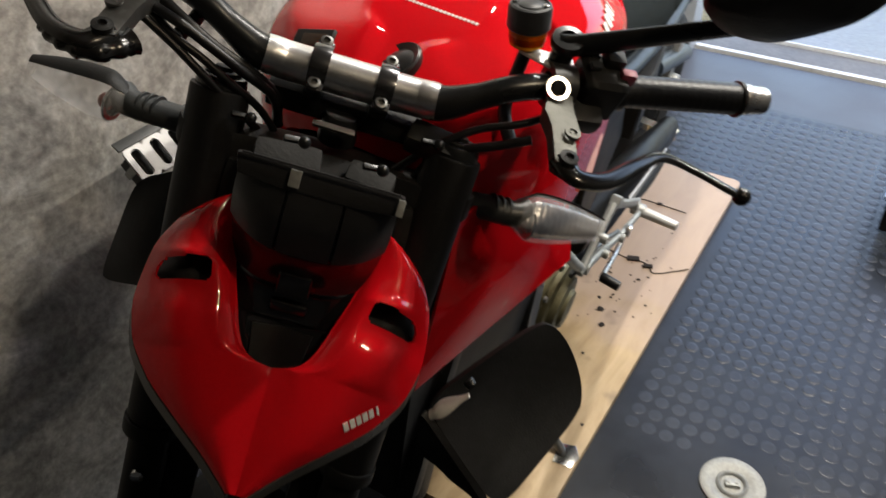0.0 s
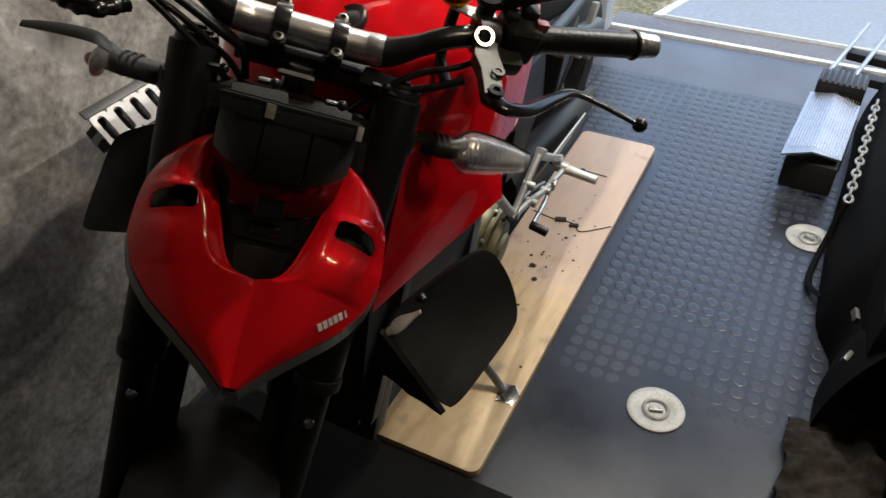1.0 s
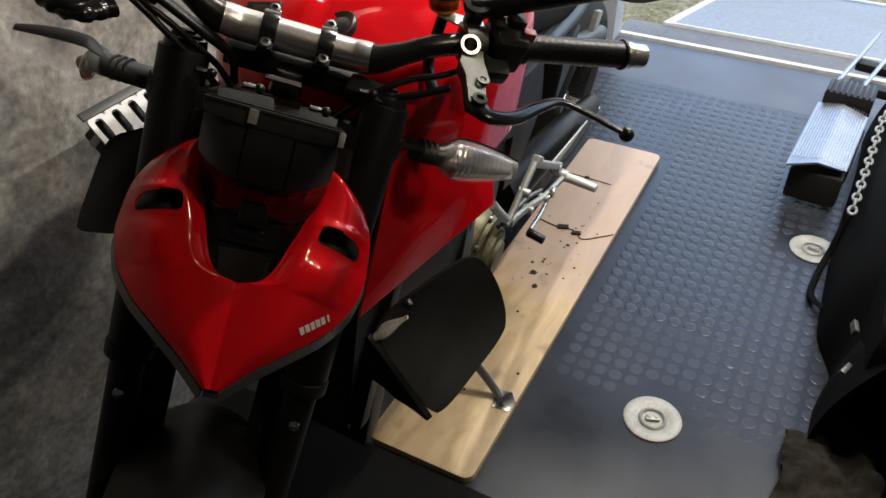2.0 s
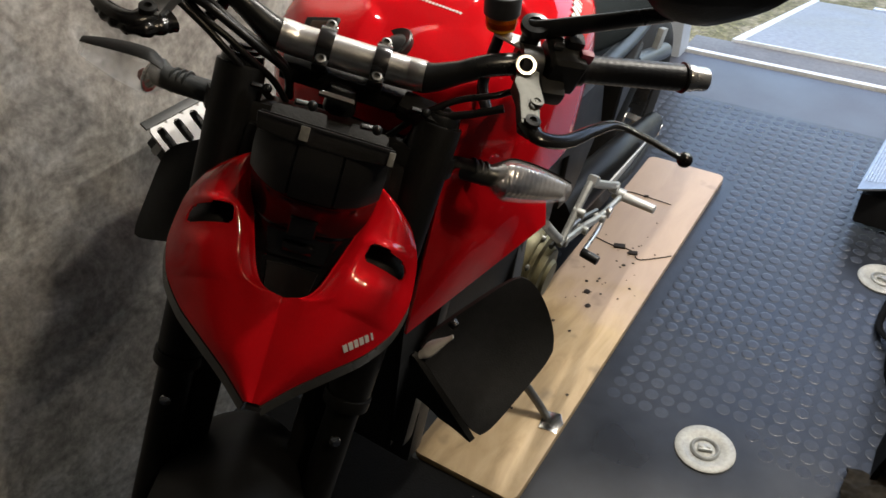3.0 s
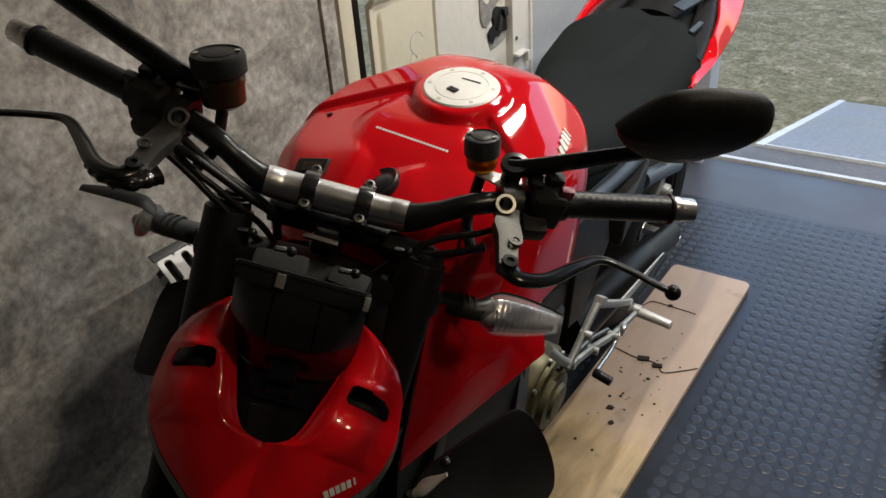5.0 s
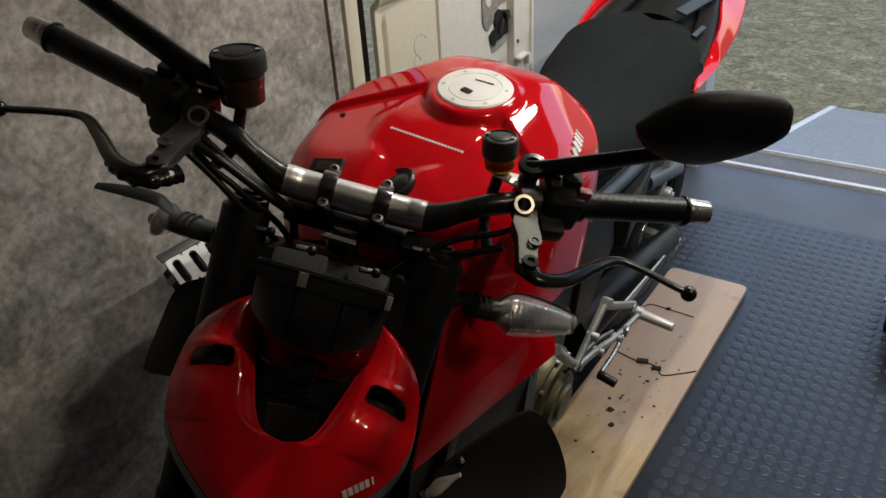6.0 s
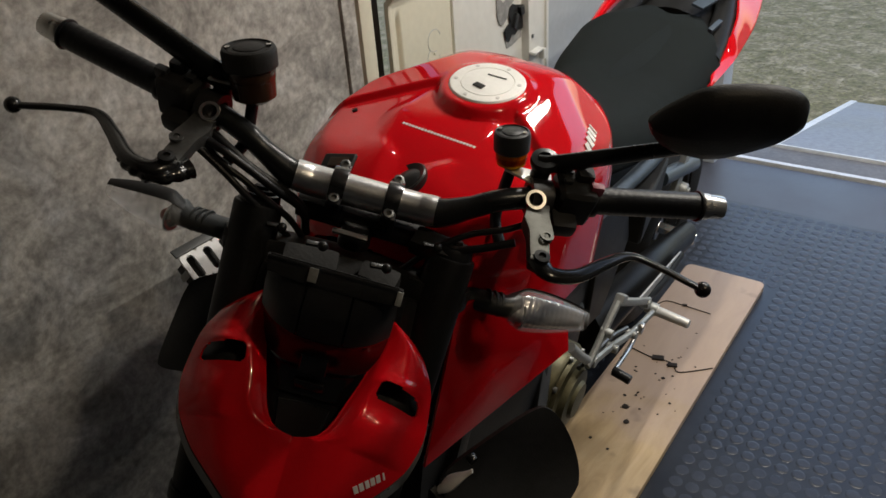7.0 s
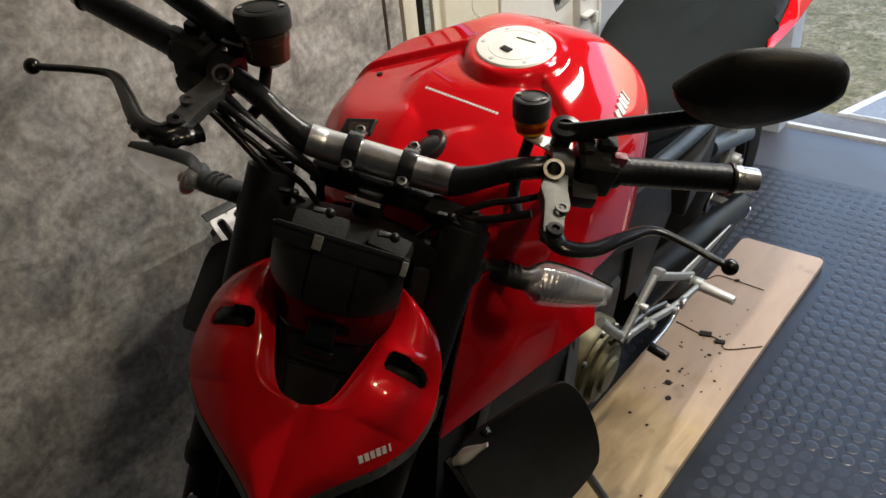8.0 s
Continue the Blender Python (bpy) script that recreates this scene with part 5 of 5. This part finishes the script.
# rider footrest, hanger and gear lever
bm = bmesh.new()
tube(bm, [(0.190, 0.478, 0.671), (0.190, 0.455, 0.656), (0.190, 0.430, 0.638), (0.190, 0.396, 0.612), (0.190, 0.372, 0.600)], lambda t: 0.0075 - 0.0015 * t, 8, 6, 1.35)
box(bm, (0.018, 0.036, 0.020), pose(0.190, 0.496, 0.666, -32, 0, 0), 0.006)
tube(bm, [(0.176, 0.300, 0.690), (0.184, 0.345, 0.640), (0.188, 0.395, 0.592)], 0.0070, 10, 5, 1.2)
tube(bm, [(0.190, 0.490, 0.664), (0.194, 0.600, 0.594), (0.197, 0.720, 0.520)], 0.0062, 8, 5, 1.4)
tube(bm, [(0.190, 0.395, 0.590), (0.192, 0.504, 0.548), (0.194, 0.640, 0.485), (0.200, 0.800, 0.440)], 0.0062, 8, 6, 1.4)
for y, z in ((0.504, 0.548), (0.640, 0.485), (0.430, 0.638)):
    rod(bm, (0.184, y, z), (0.206, y, z), 0.0085, 0.0085, 14, 0.002)
rod(bm, (0.18, 0.80, 0.445), (0.208, 0.80, 0.445), 0.014, 0.014, 16, 0.003)
rod(bm, (0.186, 0.700, 0.525), (0.204, 0.700, 0.525), 0.011, 0.011, 14, 0.002)
rod(bm, (0.182, 0.400, 0.592), (0.198, 0.400, 0.592), 0.011, 0.011, 14, 0.002)
hanger = part("footrest_hanger", bm, CASTALU, bike, "silver footrest hanger")
bm = bmesh.new()
rod(bm, (0.206, 0.797, 0.445), (0.280, 0.785, 0.452), 0.0115, 0.0100, 16, 0.003)
part("footrest", bm, BRIGHT, hanger, "bare aluminium footrest")
bm = bmesh.new()
tube(bm, [(0.200, 0.68, 0.470), (0.202, 0.62, 0.460), (0.206, 0.514, 0.485)], 0.0045, 10, 5)
rod(bm, (0.198, 0.685, 0.472), (0.208, 0.685, 0.472), 0.013, 0.013, 14, 0.002)
gear = part("gear_lever", bm, ALU, hanger, "silver gear lever")
bm = bmesh.new()
rod(bm, (0.204, 0.517, 0.485), (0.241, 0.513, 0.483), 0.0095, 0.0095, 14, 0.002)
part("toe_peg", bm, RUBBER, gear, "black rubber toe peg")
bm = bmesh.new()
tube(bm, [(0.180, 0.36, 0.600), (0.190, 0.48, 0.585), (0.200, 0.56, 0.56)], 0.0045, 8, 5)
part("shift_rod", bm, DARKALU, hanger)

# side stand
bm = bmesh.new()
tube(bm, [(0.085, 0.43, 0.30), (0.145, 0.450, 0.170), (0.225, 0.450, 0.090), (0.258, 0.441, 0.066)], lambda t: 0.011 - 0.002 * t, 12, 6)
stand = part("side_stand", bm, DARKALU, bike, "grey metal side stand")
bm = bmesh.new()
plate(bm, [(-0.022, -0.026), (0.018, -0.030), (0.030, 0.0), (0.018, 0.026), (-0.018, 0.026)], 0.008, pose(0.266, 0.440, 0.062, 0, -9, 10), 0.003)
part("stand_foot", bm, CHROME, stand, "worn bright stand foot")


# seat and tail
TAIL_X = -0.020


def seat_skin(s, t):
    v = 0.555 + 0.69 * t
    half = lerp([(0, 0.080), (0.25, 0.120), (0.55, 0.158), (0.75, 0.186), (0.9, 0.188), (1, 0.125)], t)
    top = 0.925 - 0.035 * math.sin(math.pi * min(1, t * 1.1)) + 0.030 * max(0, t - 0.6) / 0.4
    a = math.pi * (s - 0.5)
    x = half * math.sin(a) * (1 - 0.17 * ease(t, 0.35, 0.8) * ease(s, 0.5, 0.9))
    z = top - 0.085 + 0.085 * max(0.0, 1 - abs(math.sin(a)) ** 3.2) ** 0.5 - 0.010 * bump_at(x, 0, 0.05) * max(0, t - 0.35)
    v += 0.035 * t * (x / 0.15) ** 2 * (-1 if t > 0.5 else 0) + (0.03 * bump_at(x, 0, 0.035) * (-1) * max(0, t - 0.9) / 0.1)
    return (x + TAIL_X * ease(t, 0.0, 0.5), v, z)


bm = bmesh.new()
skin(bm, seat_skin, 40, 40, 0.0)
bmesh.ops.holes_fill(bm, edges=[e for e in bm.edges if e.is_boundary], sides=0)
part("seat", bm, SEATCLOTH, bike, "dark grey textured rider seat", angle=100)
bm = bmesh.new()
skin(bm, lambda s, t: (TAIL_X + (2 * s - 1) * (0.115 - 0.05 * t), 1.24 + 0.32 * t, 0.955 + 0.05 * t - 0.05 * (2 * s - 1) ** 2 + 0.018 * math.sin(math.pi * t)), 20, 16, 0.05)
part("pillion_seat", bm, FORKBLACK, bike, "black pillion pad", angle=60)


def left_tail(s, t):
    """Flat blade beside the seat with a notched inner edge and a turned-down outer lip."""
    v = 1.05 + 0.61 * t
    ox = lerp([(1.05, 0.142), (1.142, 0.147), (1.228, 0.151), (1.345, 0.148), (1.42, 0.140), (1.56, 0.108), (1.66, 0.060)], v)
    oz = lerp([(1.05, 0.866), (1.142, 0.875), (1.228, 0.890), (1.345, 0.915), (1.42, 0.940), (1.56, 0.980), (1.66, 1.005)], v)
    ix = lerp([(1.05, 0.139), (1.157, 0.112), (1.200, 0.106), (1.222, 0.126), (1.273, 0.120), (1.36, 0.094), (1.50, 0.060), (1.66, 0.030)], v)
    iz = lerp([(1.05, 0.870), (1.157, 0.890), (1.200, 0.908), (1.222, 0.930), (1.273, 0.950), (1.36, 0.985), (1.50, 1.012), (1.66, 1.030)], v)
    k = min(1.0, s / 0.75)
    lip = max(0.0, (s - 0.75) / 0.25)
    return (ix + (ox - ix) * k + 0.004 * lip * (1 - lip) - 0.006 * lip, v, iz + (oz - iz) * k + 0.004 * math.sin(math.pi * k) - lip * lerp([(1.05, 0.004), (1.30, 0.010), (1.42, 0.034), (1.66, 0.020)], v))


def right_tail(s, t):
    v = 1.09 + 0.56 * t
    cx = lerp([(0, 0.130), (0.3, 0.140), (0.6, 0.124), (1, 0.062)], t)
    wide = lerp([(0, 0.006), (0.3, 0.017), (0.6, 0.032), (1, 0.022)], t)
    h = lerp([(0, 0.012), (0.25, 0.034), (0.6, 0.052), (1, 0.020)], t)
    a = 2 * math.pi * s
    return (TAIL_X - (cx + 0.036 + wide * math.cos(a) - 0.3 * h * math.sin(a)), v, lerp([(0, 0.860), (0.5, 0.932), (1, 1.02)], t) + h * math.sin(a))


bm = skin(bmesh.new(), left_tail, 24, 60, 0.006)
part("tail_panel", bm, RED, bike, "glossy red tail panel", angle=60)
bm = skin(bmesh.new(), right_tail, 20, 24, 0.0)
bmesh.ops.remove_doubles(bm, verts=bm.verts, dist=1e-4)
bmesh.ops.holes_fill(bm, edges=[e for e in bm.edges if e.is_boundary], sides=0)
part("tail_panel", bm, RED, bike, "glossy red tail panel", angle=60)
bm = bmesh.new()
box(bm, (0.030, 0.17, 0.006), pose(0.056, 1.30, 0.990, 10, 8, -14), 0.002)
box(bm, (0.012, 0.05, 0.010), pose(0.088, 1.20, 0.948, 14, 8, -8), 0.003)
part("tail_strap", bm, BLUEGREY, bike, "blue-grey strap over the tail")
for side in (1, -1):
    bm = bmesh.new()
    tube(bm, [(TAIL_X + side * 0.120, 1.14, 0.890), (TAIL_X + side * 0.112, 1.24, 0.930), (TAIL_X + side * 0.088, 1.36, 0.972), (TAIL_X + side * 0.050, 1.48, 1.000)], lambda t: 0.030 - 0.010 * t, 14, 6, 0.8)
    part("tail_inner_panel", bm, FORKBLACK, bike, "black inner tail panel")
bm = bmesh.new()
rod(bm, (0.125, 1.07, 0.60), (0.150, 1.07, 0.60), 0.020, 0.018, 18, 0.003)
rod(bm, (0.150, 1.07, 0.60), (0.156, 1.07, 0.60), 0.010, 0.010, 12, 0.001)
box(bm, (0.014, 0.05, 0.13), pose(0.128, 1.05, 0.66, -18, 0, 0), 0.004)
part("pillion_footrest_bracket", bm, CASTALU, bike, "silver pillion footrest bracket")


# ---- things on the floor ----
def plywood():
    """Board with sawn faces and rounded corners."""
    x1, y1, r = 0.1245, 0.710, 0.022
    outline = []
    for cx, cy, a0 in ((x1 - r, r - y1, -90), (x1 - r, y1 - r, 0), (r - x1, y1 - r, 90), (r - x1, r - y1, 180)):
        outline += [(cx + r * math.cos(radians(a0 + 18 * k)), cy + r * math.sin(radians(a0 + 18 * k))) for k in range(6)]
    board = part("plywood_board", plate(bmesh.new(), outline, 0.0195, Matrix(), 0.0015), PLY)
    board.location = (-0.4235, 1.546, 0.01025)
    return tagged(board, "pale plywood board under the side stand, stained", "board")


plywood()
# Black sheet laid on the floor for the shade round the front wheel.
SHADESHEET = material("shade_black_sheet", (0.007, 0.007, 0.007), 0.9, 0, 0.3, 120, 8, 0.5, 300, specular=0.1)
slab("wheel_shade_sheet", (-0.90, -0.35, 0.0005), (-0.215, 0.828, 0.010), SHADESHEET, "matt black sheet added for the shade under the front wheel", "mat", "", 0.003)


def wire(pts, r, lumps, label):
    ob = thing("wire", Matrix.Identity(4), label, "wire")
    bm = bmesh.new()
    tube(bm, [(x, y, 0.0205 + r) for x, y in pts], r, 6, 5)
    part("strand", bm, DIRT, ob)
    for x, y, s in lumps:
        bm = bmesh.new()
        box(bm, (s * 1.8, s, 0.006), pose(x, y, 0.0235, 0, 0, 20), 0.002)
        part("crimp", bm, DIRT, ob)


wire([(-0.530, 1.742), (-0.466, 1.729), (-0.443, 1.733), (-0.401, 1.729), (-0.375, 1.703), (-0.330, 1.738), (-0.302, 1.765)], 0.0016, [(-0.443, 1.733, 0.018), (-0.398, 1.722, 0.014)], "thin dark wire with crimps lying on the board")
wire([(-0.545, 1.975), (-0.527, 2.010), (-0.482, 2.012), (-0.430, 2.010), (-0.390, 2.008)], 0.0014, [(-0.470, 2.012, 0.008)], "thin dark wire lying on the board")


def crumbs():
    rnd = random.Random(11)
    specks = [(-0.42 + 0.05 * rnd.gauss(0, 1), 1.62 + 0.13 * rnd.gauss(0, 1), 0.0022 + 0.0022 * rnd.random()) for _ in range(34)]
    specks = [q for q in specks if -0.535 < q[0] < -0.315]
    for x, y, s in (*specks, (-0.440, 1.506, 0.012), (-0.416, 1.455, 0.010), (-0.460, 1.545, 0.006), (-0.468, 1.359, 0.006), (-0.416, 1.345, 0.005), (-0.349, 1.574, 0.005), (-0.435, 1.560, 0.005), (-0.40, 1.66, 0.007), (-0.36, 1.52, 0.004), (-0.33, 1.15, 0.005), (-0.42, 1.05, 0.005)):
        bm = bmesh.new()
        bmesh.ops.create_icosphere(bm, subdivisions=1, radius=s * 0.7)
        for v in bm.verts:
            v.co = Vector((v.co.x * (1 + 0.5 * rnd.random()), v.co.y * (1 + 0.5 * rnd.random()), v.co.z * 0.3))
        ob = part("dirt_crumb", bm, DIRT)
        ob.matrix_world = pose(x, y, 0.0205 + s * 0.12, 0, 0, rnd.random() * 180)
        tagged(ob, "small dark crumb of dirt on the board", "dirt", "crumbs on the board")


crumbs()


def floor_anchor(x, y, turn):
    ob = thing("floor_anchor", pose(x, y, 0.0, 0, 0, turn), "round galvanised tie-down anchor set in the floor", "anchor", "floor anchors")
    bm = bmesh.new()
    lathe(bm, [(0.064, 0.0), (0.064, 0.004), (0.060, 0.0065), (0.046, 0.0065), (0.040, 0.004), (0.034, 0.0025), (0.030, 0.0012), (0.001, 0.0012)], 48)
    part("dish", bm, ANCHOR, ob)
    bm = bmesh.new()
    lathe(bm, [(0.0225, 0.004), (0.0245, 0.0068), (0.027, 0.008), (0.0295, 0.0068), (0.0315, 0.004), (0.027, 0.0015)], 40, Matrix(), True)
    part("ring", bm, CASTALU, ob, "steel tie-down ring")
    bm = bmesh.new()
    box(bm, (0.030, 0.016, 0.009), pose(0, 0, 0.006), 0.003)
    part("bridge", bm, CASTALU, ob)
    for d in (-0.008, 0.008):
        bm = bmesh.new()
        lathe(bm, [(0.0045, 0.0105), (0.0045, 0.0125), (0.001, 0.013)], 12, pose(d, 0, 0))
        part("rivet", bm, ANCHOR, ob)


floor_anchor(-0.016, 1.181, 20)
floor_anchor(0.215, 1.985, -15)


# ---- slotted bracket on the wall ----
def slotted_bracket():
    """Angle bracket whose slotted face slopes out from the wall."""
    ob = thing("wall_bracket", pose(-0.862, 0.640, 0.806, 0, 48, 0), "slotted bare aluminium bracket on the lined wall", "bracket")
    n, step, d = 5, 0.0335, 0.052
    bm = bmesh.new()
    k = 28
    for c in range(n):
        y0 = step * (c + 0.5)
        inner, outer = [], []
        for i in range(k):
            a = 2 * math.pi * i / k
            ca, sa = math.cos(a), math.sin(a)
            inner.append((d / 2 + math.copysign(0.0135, ca) * (abs(ca) > 1e-6) + 0.0078 * ca, y0 + 0.0078 * sa))
            g = 1 / max(abs(ca) / (d / 2), abs(sa) / (step / 2))
            outer.append((d / 2 + ca * g, y0 + sa * g))
        rings = [[bm.verts.new((x, y, z)) for x, y in loop] for loop, z in ((outer, 0.0), (inner, 0.0), (inner, -0.004), (outer, -0.004))]
        for a, b in zip(rings, rings[1:]):
            for i in range(k):
                bm.faces.new((a[i], a[(i + 1) % k], b[(i + 1) % k], b[i]))
    w = n * step
    part("slotted_face", bm, SLOTALU, ob, "bright slotted face", angle=30)
    bm = bmesh.new()
    box(bm, (0.015, w + 0.004, 0.004), pose(0, 0, -0.002, 0, -14, 0) @ pose(-0.0085, w / 2, 0), 0.001)
    part("back_flange", bm, STALK, ob, "dull grey back flange")
    bm = bmesh.new()
    box(bm, (d - 0.010, w - 0.024, 0.05), pose(d / 2 - 0.002, w / 2 + 0.010, -0.045), 0.004)
    part("core", bm, MATT, ob, "black core behind the slots")
    bm = bmesh.new()
    box(bm, (0.012, 0.003, 0.045), pose(0.026, 0.009, -0.026), 0.001)
    part("end_strip", bm, CASTALU, ob, "grey end strip")


slotted_bracket()


# ---- second machine on the other side ----
def second_machine():
    ob = thing("parked_motorcycle", pose(0.52, 1.75, 0), "black second motorcycle across the aisle, deep shade put into its colour", "motorcycle")
    m = pose(-0.02, -0.62, 0.30)
    bm = bmesh.new()
    prof = []
    for k in range(17):
        a = math.pi * (k / 16) - math.pi / 2
        prof.append((0.24 + 0.06 * math.cos(a), 0.065 * math.sin(a)))
    prof += [(0.20, 0.055), (0.20, -0.055)]
    lathe(bm, prof, 48, m @ pose(0, 0, 0, 0, 90, 0), True)
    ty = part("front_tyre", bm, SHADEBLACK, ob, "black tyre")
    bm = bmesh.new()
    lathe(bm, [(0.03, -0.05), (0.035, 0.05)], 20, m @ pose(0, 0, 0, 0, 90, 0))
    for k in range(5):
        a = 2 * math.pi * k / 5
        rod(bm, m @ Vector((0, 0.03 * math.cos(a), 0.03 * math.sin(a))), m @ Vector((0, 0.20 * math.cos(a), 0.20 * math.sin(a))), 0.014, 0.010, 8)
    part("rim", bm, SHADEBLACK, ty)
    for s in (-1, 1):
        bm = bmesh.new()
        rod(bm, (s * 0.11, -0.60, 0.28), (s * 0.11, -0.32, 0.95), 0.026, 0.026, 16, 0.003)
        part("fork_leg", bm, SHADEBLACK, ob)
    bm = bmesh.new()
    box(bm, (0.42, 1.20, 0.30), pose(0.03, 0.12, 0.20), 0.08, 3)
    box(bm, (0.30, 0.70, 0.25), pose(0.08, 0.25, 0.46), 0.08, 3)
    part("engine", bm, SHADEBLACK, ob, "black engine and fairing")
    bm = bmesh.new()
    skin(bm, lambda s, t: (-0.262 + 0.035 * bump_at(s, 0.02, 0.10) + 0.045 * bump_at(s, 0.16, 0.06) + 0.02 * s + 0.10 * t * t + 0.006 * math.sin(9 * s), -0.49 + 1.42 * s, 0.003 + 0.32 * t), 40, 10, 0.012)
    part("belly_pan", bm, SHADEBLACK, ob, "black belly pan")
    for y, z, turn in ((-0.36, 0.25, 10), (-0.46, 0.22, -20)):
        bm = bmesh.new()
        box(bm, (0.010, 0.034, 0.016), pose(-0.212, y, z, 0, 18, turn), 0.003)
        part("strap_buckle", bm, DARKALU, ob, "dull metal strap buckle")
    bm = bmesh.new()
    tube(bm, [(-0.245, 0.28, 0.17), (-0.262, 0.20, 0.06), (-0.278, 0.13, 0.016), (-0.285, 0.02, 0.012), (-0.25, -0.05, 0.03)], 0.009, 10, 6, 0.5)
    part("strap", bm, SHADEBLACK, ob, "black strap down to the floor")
    # bent ribbed aluminium footboard
    c = pose(0.172, 2.40, 0.140, 0, 0, -4) 
    c = Matrix.Translation((-0.52, -1.75, 0)) @ c
    bm = bmesh.new()
    skin(bm, lambda s, t: c @ Vector((-0.080 + 0.160 * s, -0.23 + 0.45 * t - 0.03 * s * (t > 0.5) + 0.045 * s * (1 - t), 0.018 * (1 - abs(2 * s - 1)))), 16, 4, 0.006)
    board = part("footboard", bm, FOOTALU, ob, "ribbed aluminium footboard")
    for k in range(19):
        s = 0.05 + 0.05 * k
        bm = bmesh.new()
        box(bm, (0.0018, 0.39, 0.0016), c @ pose(-0.080 + 0.160 * s, 0.010, 0.018 * (1 - abs(2 * s - 1)) + 0.0045), 0)
        part("rib", bm, ALU, board)
    bm = bmesh.new()
    box(bm, (0.150, 0.11, 0.07), c @ pose(0.005, 0.275, 0.01), 0.012)
    end = part("rubber_end", bm, MATT, board, "black ribbed rubber end")
    for k in range(8):
        bm = bmesh.new()
        box(bm, (0.006, 0.105, 0.006), c @ pose(-0.060 + 0.018 * k, 0.275, 0.047), 0.001)
        part("end_rib", bm, BLACK, end)
    bm = bmesh.new()
    box(bm, (0.150, 0.06, 0.10), c @ pose(0.006, -0.17, -0.075), 0.012)
    box(bm, (0.150, 0.30, 0.05), c @ pose(0.010, 0.03, -0.06), 0.012)
    part("foot", bm, MATT, board, "black foot")
    for x in (-0.05, 0.03):
        bm = bmesh.new()
        tube(bm, [c @ Vector((x, 0.33, 0.03)), c @ Vector((x + 0.03, 0.55, 0.04)), c @ Vector((x + 0.06, 0.78, 0.05))], 0.008, 10, 5)
        part("steel_rail", bm, FOOTALU, board, "thin aluminium rail")
    for y in (0.38, 0.56):
        bm = bmesh.new()
        box(bm, (0.20, 0.05, 0.03), c @ pose(0.08, y, 0.01, 0, 0, -6), 0.006)
        part("cross_bar", bm, MATT, board, "black cross bar")


second_machine()


def steel_chain():
    """Short steel chain that lies along the dark machine."""
    ob = thing("steel_chain", Matrix.Identity(4), "short bright steel chain lying beside the black machine", "chain")
    a, b = Vector((0.268, 1.93, 0.19)), Vector((0.300, 2.50, 0.20))
    d = (b - a).normalized()
    for k in range(18):
        p = a.lerp(b, k / 17)
        bm = bmesh.new()
        n = 20
        loop = [Vector((0.0095 * math.cos(2 * math.pi * i / n), 0.0190 * math.sin(2 * math.pi * i / n), 0)) for i in range(n + 1)]
        tube(bm, loop, 0.0038, 8, 1)
        turned(bm, Matrix.Translation(p) @ pose(0, 0, 0, 0, 90 * (k % 2), -4))
        part("link", bm, CASTALU, ob)


steel_chain()


def blanket():
    bm = bmesh.new()
    skin(bm, lambda s, t: (0.25 + 0.50 * s + 0.03 * noise.noise((s * 3, t * 5, 4.0)), 0.84 + 0.44 * t + 0.03 * noise.noise((s * 5, t * 3, 7.0)), 0.012 + 0.060 * abs(noise.noise((s * 5, t * 5, 1.0))) + 0.025 * abs(noise.noise((s * 13, t * 13, 2.0))) + 0.03 * math.sin(math.pi * s) * math.sin(math.pi * t)), 70, 70, 0.01)
    tagged(part("moving_blanket", bm, CANVAS, None, "", angle=80), "crumpled brown moving blanket on the floor", "blanket")


blanket()


# ---- studs of the rubber matting ----
def studs():
    rnd = random.Random(3)
    near, far = [], []
    y = 1.474 - 0.0405 * 6
    row = 0
    while y < 2.79:
        x = -0.94
        while x < 1.3:
            free = not (-0.565 < x < -0.282 and y < 2.275) and math.hypot(x - 0.215, y - 1.985) > 0.085 and math.hypot(x + 0.016, y - 1.181) > 0.1
            if free:
                (near if (-0.28 < x < 0.10 and 1.50 < y < 2.85) else far).append((x, y))
            x += 0.0385
        y += 0.0405
        row += 1
    near.sort(key=lambda p: p[1])
    far += near[300:]
    near = near[:300]
    bm = bmesh.new()
    lathe(bm, [(0.0160, 0.0), (0.0146, 0.0006), (0.0110, 0.0008)], 12)
    bmesh.ops.delete(bm, geom=[f for f in bm.faces if len(f.verts) > 4 and f.calc_center_median().z < 0.0005], context="FACES_ONLY")
    first = part("stud", bm, COIN, mat_sheet, "", True, 60)
    me = first.data
    bpy.data.objects.remove(first)
    base = mat_sheet.location
    for x, y in near:
        o = new("stud", me)
        o.parent = mat_sheet
        o.location = Vector((x, y, 0.0002)) - base
    verts, faces = [], []
    for x, y in far:
        n = len(verts)
        worn = min(0.75, max(0.10, (y - 1.15) / 0.50)) * (0.70 + 0.5 * noise.noise((x * 3, y * 3, 5)))
        for r, h in ((0.0158, 0.0002), (0.0148, 0.0002 + 0.0008 * worn), (0.0118, 0.0002 + 0.0011 * worn)):
            verts += [(x + r * math.cos(k * math.pi / 6), y + r * math.sin(k * math.pi / 6), h) for k in range(12)]
        for q in (0, 12):
            faces += [(n + q + k, n + q + (k + 1) % 12, n + q + 12 + (k + 1) % 12, n + q + 12 + k) for k in range(12)]
        faces.append(tuple(range(n + 24, n + 36)))
    me2 = bpy.data.meshes.new("studs")
    me2.from_pydata([Vector(v) - base for v in verts], [], faces)
    me2.materials.append(COIN)
    o = new("studs", me2)
    o.parent = mat_sheet
    tagged(o, "", "", "", "stuff")


studs()
